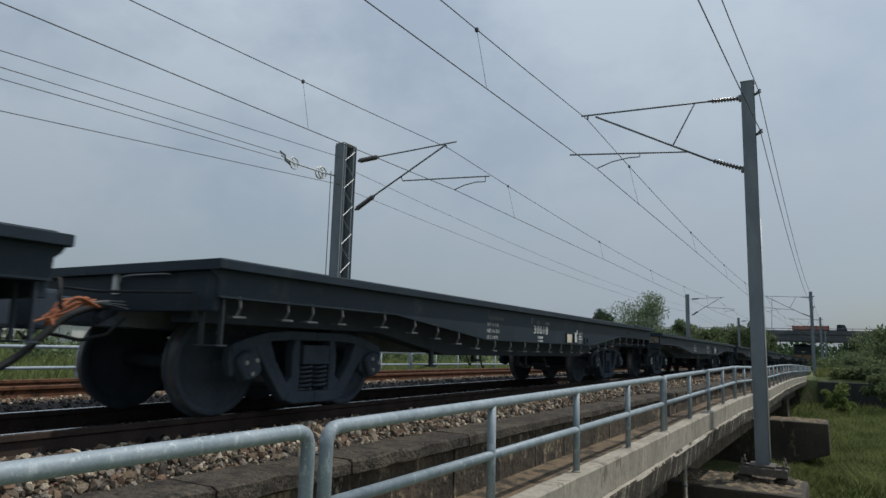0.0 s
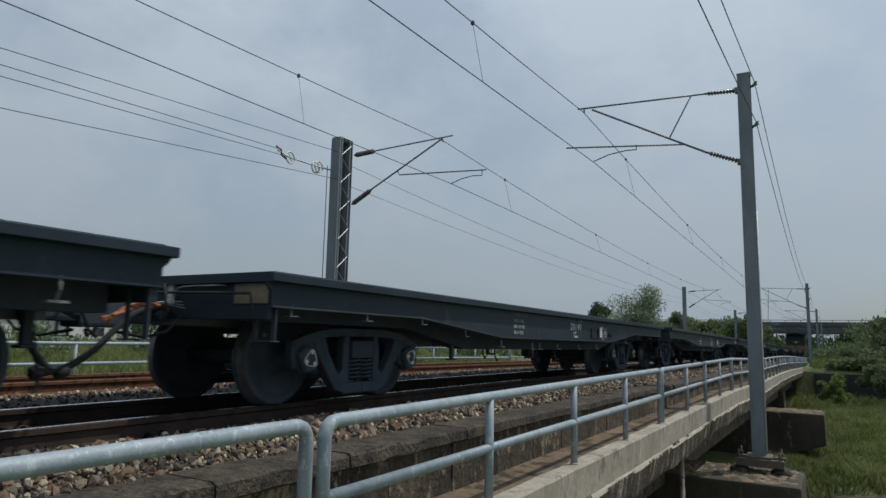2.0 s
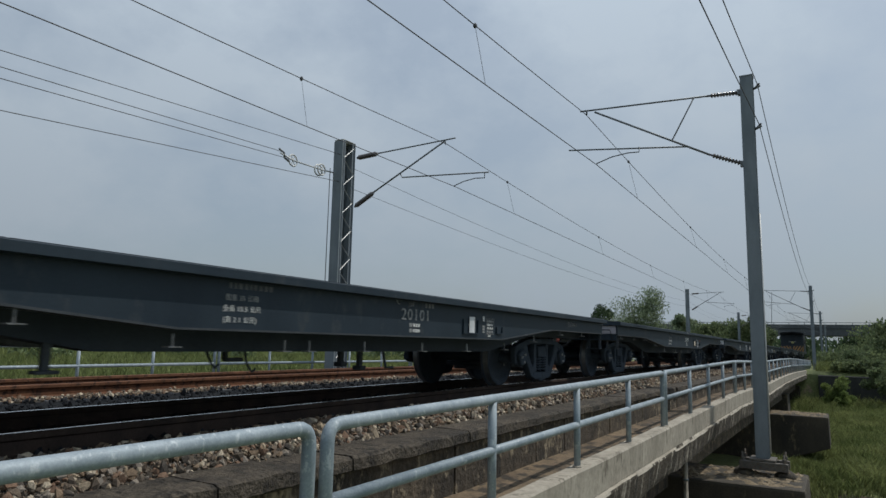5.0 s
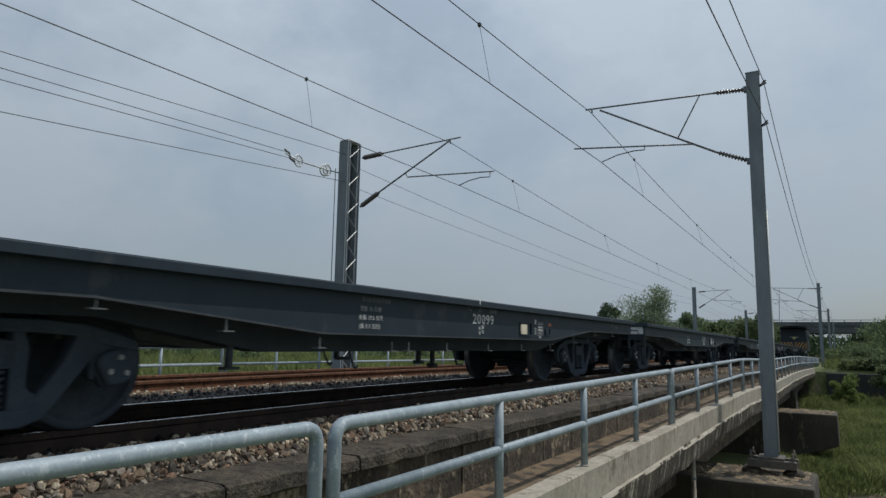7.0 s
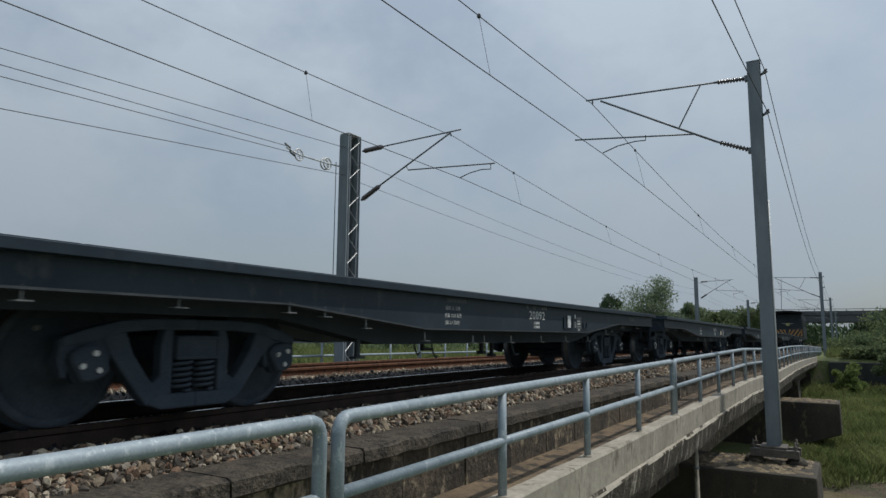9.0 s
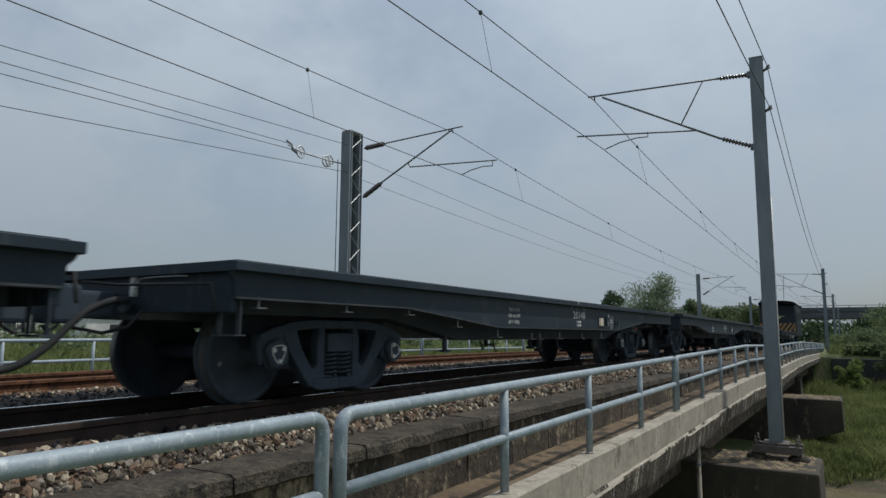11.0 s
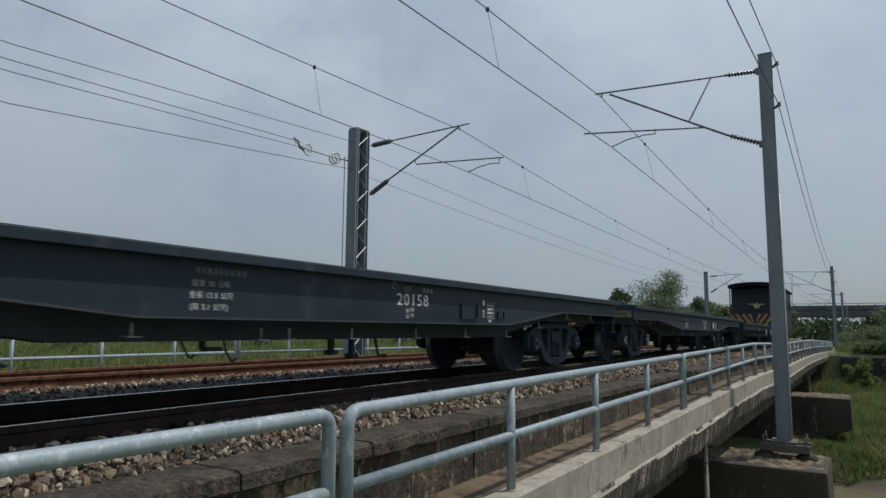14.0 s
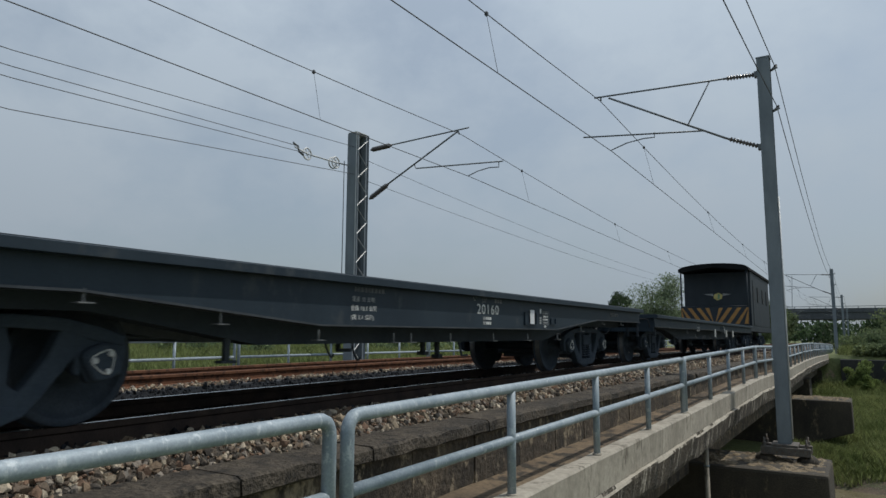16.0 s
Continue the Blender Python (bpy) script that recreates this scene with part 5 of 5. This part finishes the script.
for k in (0, 1, 3, 6, 7):
    w = TRAIN[0][0] if k == 0 else stock[k - 1]
    rng, w_rope = random.Random(70 + k), None
    for n in range(7):
        j = lambda q: rng.uniform(-q, q)
        strand = Geo().tube(smooth([(0.46 + j(0.03), -0.20 + j(0.05), 0.80 + j(0.03)), (0.47 + j(0.03), -0.30 + j(0.03), 0.815 + j(0.03)), (0.48 + j(0.03), -0.42 + j(0.03), 0.765 + j(0.035)), (0.48 + j(0.03), -0.55 + j(0.07), 0.67 + j(0.035))]), rng.uniform(0.006, 0.011), 5)
        strand = part("rope_strand", strand.mesh("rope_strand", REDHOSE if k in (3, 7) else ORANGEROPE, True), w_rope or w)
        w_rope = w_rope or tagged(strand, "orange-red rope tied in loops at the coupler")
    for n in range(3):
        part("rope_tail", Geo().tube(smooth([(0.46, -0.22, 0.81), (0.48, -0.12 + 0.02 * n, 0.825 - 0.012 * n), (0.50, 0.0 + 0.02 * n, 0.83 - 0.025 * n)]), 0.004, 4).mesh("rope_tail", DULLWHITE), w_rope, "frayed pale rope end")
bpy.context.view_layer.update()


def guard_van():
    o = empty("guard_van", "black guard van with an end platform and orange hazard stripes", "railway van")
    L, W = 7.6, 1.25
    part("underframe", Geo().box(-1.25, 1.25, 0, L, 0.80, 1.02).box(-0.4, 0.4, 0.2, L - 0.2, 0.5, 0.8).mesh("underframe", VANBLACK, False, 0.01), o)
    part("body", Geo().box(-W, W, 0.75, L - 0.75, 1.02, 3.15).mesh("body", VANBLACK, False, 0.02), o)
    roof = [(-1.31, 3.15), (-1.30, 3.26), (-1.15, 3.35), (-0.8, 3.41), (-0.4, 3.445), (0, 3.455), (0.4, 3.445), (0.8, 3.41), (1.15, 3.35), (1.30, 3.26), (1.31, 3.15), (1.2, 3.14), (0, 3.3), (-1.2, 3.14)]
    part("roof", Geo().prism_y(roof, -0.05, L + 0.05).mesh("roof", TARROOF), o)
    part("roof_cowl", Geo().box(-0.35, 0.35, 2.6, 3.6, 3.43, 3.56).mesh("roof_cowl", TARROOF, False, 0.03), o)
    # door, windows on the side, end door and platform
    part("side_door", Geo().box(W, W + 0.02, 1.25, 2.0, 1.05, 2.85).mesh("side_door", VANBLACK, False, 0.008), o)
    for y in (1.40, 2.6, 4.2, 5.6):
        part("window", Geo().box(W + 0.002, W + 0.024, y, y + 0.48, 2.02, 2.62).mesh("window", DULLGLASS), o, "dark window")
    part("end_wall", Geo().box(-W, W, 0.72, 0.752, 1.02, 3.15).mesh("end_wall", VANBLACK, False, 0.006), o)
    # end platform apron with hazard chevrons
    part("apron", Geo().box(-W, W, 0.0, 0.04, 0.98, 1.74).mesh("apron", VANBLACK, False, 0.006), o)
    for i in range(5):
        for s in (-1, 1):
            a = s * (-0.25 + 0.33 * i)
            p = [(a, 1.08), (a + s * 0.15, 1.08), (a + s * 0.58, 1.70), (a + s * 0.43, 1.70)]
            p = [(s * max(0.02, min(1.24, s * x)), z) for x, z in p]
            if max(abs(x) for x, _ in p) - min(abs(x) for x, _ in p) > 0.1:
                part("hazard_stripe", Geo().prism_y(p, -0.004, 0.001).mesh("hazard_stripe", ORANGE), o, "faded orange hazard stripe")
    for x in (-1.22, 1.22):
        part("corner_post", Geo().tube([(x, 0.03, 1.0), (x, 0.03, 3.16)], 0.03, 8).mesh("corner_post", VANBLACK, True), o)
    part("platform_rail", Geo().tube([(-1.22, 0.03, 1.76), (1.22, 0.03, 1.76)], 0.02, 8).mesh("platform_rail", VANBLACK, True), o)
    # winged emblem, as plain shapes
    e = part("emblem", Geo().prism_y([(-0.12, 2.13), (0.0, 2.03), (0.18, 2.09), (0.22, 2.25), (0.06, 2.33), (-0.10, 2.27)], 0.700, 0.718).mesh("emblem", YELLOW), o, "faded yellow winged emblem")
    part("emblem_wing", Geo().prism_y([(-0.12, 2.20), (-0.50, 2.29), (-0.14, 2.30)], 0.700, 0.717).prism_y([(0.22, 2.20), (0.52, 2.27), (0.24, 2.31)], 0.700, 0.717).mesh("emblem_wing", DULLWHITE), e)
    part("emblem_leaf", Geo().prism_y([(0.03, 2.09), (0.10, 2.07), (0.12, 2.27), (0.05, 2.29)], 0.694, 0.699).mesh("emblem_leaf", GREENP), e)
    part("coupler", Geo().box(-0.12, 0.12, -0.45, 0.0, 0.62, 0.86).mesh("coupler", BOGIE, False, 0.03), o)
    for x in (-0.9, -0.4, 0.5):
        part("white_step", Geo().box(x, x + 0.09, -0.03, -0.01, 0.55, 0.98).mesh("white_step", WHITE), o)
    for y in (1.45, L - 1.45):
        add_bogie(o, y, False)
    return o


van = guard_van()
TRAIN.append((van, 122.85, 7.6))
bpy.context.view_layer.update()


def motions():
    """The train rolls by at a steady pace, its wheelsets turn; a lorry crosses the road bridge."""
    walk(lorry, [(float(i), pose(-8.4 + 8.4 * i, 169.0, 5.1)) for i in range(17)])
    for w in LORRY_WHEELS:
        at = w.matrix_basis.translation.copy()
        walk(w, [(0.08 * i, pose(at.x, at.y, at.z, 0, math.degrees(8.4 * 0.08 * i / 0.48), 0)) for i in range(201)])
    for o, y0, length in TRAIN:
        rows = []
        for i in range(17):
            y = y0 - SPEED * i
            a, b = grade(y), grade(y + length)
            rows.append((float(i), pose(XC, y, a, math.degrees(math.atan2(b - a, length)))))
        walk(o, rows)
        for w in [c for c in o.children_recursive if c.name.split(".")[0] in ("wheelset", "white_ring", "cap_bolt", "paint_daub")]:
            at = w.matrix_basis.translation.copy()
            turn = 57.0 * at.y + 40.0 * y0
            walk(w, [(0.1 * i, pose(at.x, at.y, at.z, turn + math.degrees(SPEED * 0.1 * i / R_WHEEL))) for i in range(161)])


# ---- plants, far buildings ----
def leaf_cloud(rng, g, c, r, count, size, flat=0.75):
    """Many small leaf blades scattered through an uneven clump."""
    for _ in range(count):
        d = Vector((rng.gauss(0, 1), rng.gauss(0, 1), rng.gauss(0, 1))).normalized()
        p = Vector(c) + Vector((d.x, d.y, d.z * flat)) * r * rng.uniform(0.35, 1.05)
        s = size * rng.uniform(0.6, 1.4)
        m = Euler((rng.uniform(0, 6.3), rng.uniform(0, 6.3), rng.uniform(0, 6.3))).to_matrix()
        i = len(g.v)
        g.v += [tuple(p + m @ Vector(q) * s) for q in ((-0.5, 0, 0), (0, -0.28, 0.05), (0.6, 0, 0), (0, 0.28, 0.05))]
        g.f.append((i, i + 1, i + 2, i + 3))


def tree(x, y, h, spread, seed, label, leaf=None, clumps=16, per=150, size=0.30, base=None):
    rng = random.Random(seed)
    z0 = (land(x, y) if base is None else base) - 0.1
    o = empty("tree", label, "tree", "trees beyond the line", pose(x, y, z0))
    trunk = Geo()
    lean = rng.uniform(-0.3, 0.3)
    trunk.tube([(0, 0, 0), (lean * 0.3, 0, h * 0.3), (lean, 0.1, h * 0.65)], [0.05 * h * 0.4, 0.036 * h * 0.4, 0.018 * h * 0.4], 8)
    part("trunk", trunk.mesh("trunk", BARK, True), o)
    crown = Geo()
    for k in range(clumps):
        a, q = rng.uniform(0, 6.3), rng.uniform(0.15, 1.0)
        c = Vector((math.cos(a) * spread * q * 0.8, math.sin(a) * spread * q * 0.6, h * rng.uniform(0.30, 0.88) - spread * 0.22 * q))
        leaf_cloud(rng, crown, c, spread * rng.uniform(0.28, 0.48), per, size)
        if k < 7:
            part("limb", Geo().tube([(lean * 0.5, 0, h * rng.uniform(0.3, 0.5)), c * 0.6 + Vector((0, 0, h * 0.2)), c], [0.012 * h * 0.5, 0.008 * h * 0.5, 0.003 * h], 6).mesh("limb", BARK, True), o)
    part("crown", crown.raw("crown", leaf or LEAF), o)
    return o


def bushes(name, spots, seed, size, per, material, label):
    rng, g = random.Random(seed), Geo()
    for x, y, r, hh in spots:
        z = land(x, y)
        for _ in range(5):
            leaf_cloud(rng, g, (x + rng.uniform(-r, r) * 0.6, y + rng.uniform(-r, r) * 0.6, z + hh * rng.uniform(0.2, 0.8)), r * rng.uniform(0.4, 0.7), per, size)
    thing(name, g.raw(name, material), label, "bushes", kind="stuff")


def grass(name, x0, x1, y0, y1, count, h, seed, keep=None):
    rng, g = random.Random(seed), Geo()
    for _ in range(count):
        x, y = rng.uniform(x0, x1), rng.uniform(y0, y1)
        z = land(x, y)
        if z < -4.16 + 0.10 * math.sin(x * 2.1) or (keep and not keep(x, y)):
            continue
        tuft = 0.95 + 0.75 * noise.noise((x * 0.8, y * 0.8, seed)) + 0.35 * noise.noise((x * 2.6, y * 2.6, seed))
        a, hh, w = rng.uniform(0, 6.3), h * max(0.25, tuft) * rng.uniform(0.5, 1.3), 0.010 + 0.020 * h
        dx, dy = math.cos(a) * w, math.sin(a) * w
        bx, by = rng.uniform(-0.75, 0.75) * hh, rng.uniform(-0.75, 0.75) * hh
        i = len(g.v)
        g.v += [(x - dx, y - dy, z - 0.03), (x + dx, y + dy, z - 0.03), (x + bx * 0.5 + dx * 0.6, y + by * 0.5 + dy * 0.6, z + hh * 0.65), (x + bx, y + by, z + hh), (x + bx * 0.5 - dx * 0.6, y + by * 0.5 - dy * 0.6, z + hh * 0.65)]
        g.f.append((i, i + 1, i + 2, i + 3, i + 4))
    thing(name, g.raw(name, BLADE), "rank green grass", "grass", kind="stuff")


grass("bank_grass", -2.6, 14, 24, 50, 130000, 0.34, 21)
grass("bank_grass", -3.0, 26, 50, 60, 26000, 0.5, 22)
grass("bank_grass", -1.6, 12, 61.2, 80, 24000, 0.55, 25)
grass("meadow_grass", -34, -13.6, -6, 40, 60000, 0.35, 23)
grass("meadow_grass", -75, -34, -10, 70, 26000, 0.6, 24)

tree(-17.5, 68, 8.3, 3.4, 31, "broad pale green tree with a loose crown behind the train", PALELEAF, clumps=30, per=460, size=0.17)
tree(-22.0, 70, 7.2, 1.9, 32, "small dark pine-like tree", DARKLEAF, clumps=14, per=420, size=0.16)
tree(-14.6, 74, 6.6, 1.9, 33, "small green tree beside the line", PALELEAF, clumps=16, per=380, size=0.17)
tree(-19.5, 80, 6.0, 2.6, 34, "green tree in a row beside the line", clumps=11, per=140)
rng = random.Random(90)
bushes("far_bushes", [(rng.uniform(-17, -13), rng.uniform(76, 150), rng.uniform(1.5, 2.6), rng.uniform(2.5, 4.2)) for _ in range(16)], 41, 0.34, 60, LEAF, "row of green shrubs beside the second track")
bushes("bank_bushes", [(-0.4, 55.2, 0.8, 2.7), (0.0, 54.8, 0.7, 2.9), (0.4, 54.4, 0.6, 2.4), (0.1, 53.6, 0.5, 1.7)], 42, 0.13, 300, SHRUB, "leafy shrubs on the stream bank")
bushes("right_thicket", [(x, y, rng.uniform(1.3, 2.6), min(6.6, 1.5 + 0.85 * max(0.0, x) * 88.0 / y) * rng.uniform(0.75, 1.1)) for x, y in ((rng.uniform(-0.5, 24), rng.uniform(72, 115)) for _ in range(90))], 43, 0.30, 170, THICKET, "dense green thicket on the far bank")
bushes("wall_thicket", [(0.2 + 0.42 * i, rng.uniform(61.3, 62.4), rng.uniform(0.5, 0.9), rng.uniform(0.5, 1.2)) for i in range(42)] + [(rng.uniform(0.4, 17), rng.uniform(62.4, 71), rng.uniform(0.9, 1.6), rng.uniform(0.8, 2.2)) for _ in range(70)], 49, 0.20, 120, THICKET, "shrubs and creepers on the bank above the wall")
bushes("bank_thicket", [(2.3, 57.6, 0.8, 3.8), (2.9, 57.0, 1.0, 3.7), (3.4, 56.0, 1.1, 4.1), (4.4, 57.2, 1.3, 4.3), (5.6, 55.6, 1.2, 3.9), (7.0, 56.6, 1.4, 4.1), (8.8, 55.8, 1.4, 3.7)], 47, 0.20, 260, THICKET, "tall dark shrubs before the abutment wall")
bushes("line_thicket", [(rng.uniform(-20.5, -10.2), rng.uniform(112, 128), rng.uniform(1.6, 2.4), rng.uniform(6.6, 8.2)) for _ in range(34)], 48, 0.34, 150, THICKET, "belt of green shrubs beside the line")
bushes("meadow_bushes", [(rng.uniform(-62, -27), rng.uniform(0, 75), rng.uniform(0.8, 1.8), rng.uniform(0.8, 1.6)) for _ in range(80)], 44, 0.22, 70, LEAF, "low bushes in the meadow beyond the line")
bushes("meadow_bushes", [(rng.uniform(-150, -70), rng.uniform(20, 170), rng.uniform(2.5, 4.5), rng.uniform(2.2, 3.8)) for _ in range(60)], 45, 0.6, 60, DARKLEAF, "distant line of dark green bushes")
bushes("distant_woods", [(rng.uniform(-70, 130), rng.uniform(190, 320), rng.uniform(6, 9), rng.uniform(6, 10)) for _ in range(90)], 46, 1.3, 60, DARKLEAF, "distant dark woods")

# dark retaining block on the far bank
g = Geo()
g.box(-1.4, 60.0, 60.1, 61.0, -4.5, -1.42)
thing("abutment", g.mesh("abutment", SHADEWALL, False, 0.05), "dark concrete abutment wall on the far bank", "abutment", kind="structure")

# road bridge across the line
ob = empty("road_bridge", "grey concrete road bridge across the railway far off", "bridge", "", pose(0, 172, 0))
part("deck", Geo().box(-90, 170, -6, 6, 3.55, 5.1).mesh("deck", DECKCONC, False, 0.1), ob)
part("parapet", Geo().box(-90, 170, -6.2, -5.9, 5.1, 5.95).mesh("parapet", DECKCONC), ob)
part("parapet", Geo().box(-90, 170, 5.9, 6.2, 5.1, 5.95).mesh("parapet", DECKCONC), ob)
part("guard_rail", Geo().tube([(-90, -6.05, 6.35), (170, -6.05, 6.35)], 0.07, 6).mesh("guard_rail", FARCONC), ob)
for i in range(70):
    part("rail_post", Geo().box(-90 + 3 * i, -89.85 + 3 * i, -6.1, -6.0, 5.95, 6.35).mesh("rail_post", FARCONC), ob)
for x in (-62, -40, -17, 9.0, 32, 55, 80):
    part("column", Geo().lathe([(-4, 0.8), (3.6, 0.8)], (x, 0, 0), (0, 0, 1), 16).mesh("column", FARCONC, True), ob)

# vehicles and sheds far off across the meadow
rng = random.Random(5)
for i in range(9):
    x, y = -78 - rng.uniform(0, 14), 8 + 9 * i + rng.uniform(-2, 2)
    z = land(x, y)
    w, h = rng.uniform(6, 12), rng.uniform(2.6, 4.0)
    s = empty("shed", "low pale roadside shed far across the meadow", "building", "sheds across the meadow", pose(x, y, z, 0, 0, rng.uniform(-8, 8)))
    part("wall", Geo().box(-3, 3, -w / 2, w / 2, -0.5, h).mesh("wall", REDROOF if i in (1, 6) else ROOFW), s)
    part("roof", Geo().prism_y([(-3.3, h), (3.3, h), (0, h + 0.9)], -w / 2 - 0.3, w / 2 + 0.3).mesh("roof", FARCONC), s)
    for k in (-0.25, 0.2):
        part("window", Geo().box(3.0, 3.03, k * w, k * w + 1.4, 1.0, 2.0).mesh("window", GLASS), s)

# cars parked on the far side of the meadow
def parked_car(x, y, turn):
    z = land(x, y) + 0.25
    c = empty("car", "white parked car beyond the far railing", "car", "parked cars", pose(x, y, z, 0, 0, turn))
    part("body", Geo().prism_y([(-2.1, 0.25), (-2.1, 0.75), (-1.5, 0.88), (1.3, 0.88), (2.1, 0.72), (2.15, 0.25)], -0.82, 0.82).mesh("body", CARWHITE, False, 0.06), c)
    part("cabin", Geo().prism_y([(-1.75, 0.88), (-1.2, 1.42), (0.35, 1.45), (1.15, 0.88)], -0.72, 0.72).mesh("cabin", CARWHITE, False, 0.06), c)
    for s in (-1, 1):
        part("window", Geo().prism_y([(-1.4, 0.93), (-1.08, 1.33), (0.28, 1.36), (0.85, 0.93)], s * 0.725 - 0.01, s * 0.725 + 0.01).mesh("window", GLASS), c)
        for a in (-1.3, 1.35):
            part("wheel", Geo().lathe([(-0.09, 0.2), (-0.09, 0.31), (0.09, 0.31), (0.09, 0.2)], (a, s * 0.74, 0.31), (0, 1, 0), 16).mesh("wheel", RUBBER, True), c)


for x, y, turn in ((-31.0, 80.0, 78), (-31.8, 85.5, 84), (-32.6, 91.5, 80), (-31.5, 98.0, 82)):
    parked_car(x, y, turn)

# lorry that crosses the road bridge
lorry = empty("lorry", "articulated lorry with a reddish flat trailer on the road bridge", "lorry", "", pose(-8.4, 169.0, 5.1))
part("trailer", Geo().box(0.0, 7.2, -1.2, 1.2, 1.05, 1.95).mesh("trailer", REDROOF, False, 0.05), lorry, "reddish slatted trailer")
for i in range(7):
    part("stake", Geo().box(0.1 + 1.15 * i, 0.2 + 1.15 * i, -1.25, -1.2, 1.05, 2.1).mesh("stake", UNDER), lorry)
cab = part("cab", Geo().prism_y([(8.6, 0.5), (8.6, 2.1), (9.0, 2.25), (10.1, 2.2), (10.5, 1.4), (10.55, 0.5)], -1.15, 1.15).mesh("cab", VANBLACK, False, 0.05), lorry, "dark cab")
part("window", Geo().prism_y([(9.5, 1.4), (9.5, 2.0), (10.0, 2.0), (10.3, 1.4)], -1.17, -1.15).mesh("window", GLASS), cab)
part("chassis", Geo().box(0.2, 9.0, -0.5, 0.5, 0.7, 1.05).mesh("chassis", UNDER), lorry)
LORRY_WHEELS = []
for x in (0.9, 2.1, 7.9, 9.7):
    for yy in (-1.0, 1.0):
        LORRY_WHEELS.append(part("wheel", Geo().lathe([(-0.14, 0.3), (-0.14, 0.48), (0.14, 0.48), (0.14, 0.3)], (0, 0, 0), (0, 1, 0), 18).mesh("wheel", RUBBER, True), lorry, "", pose(x, yy, 0.48)))
motions()
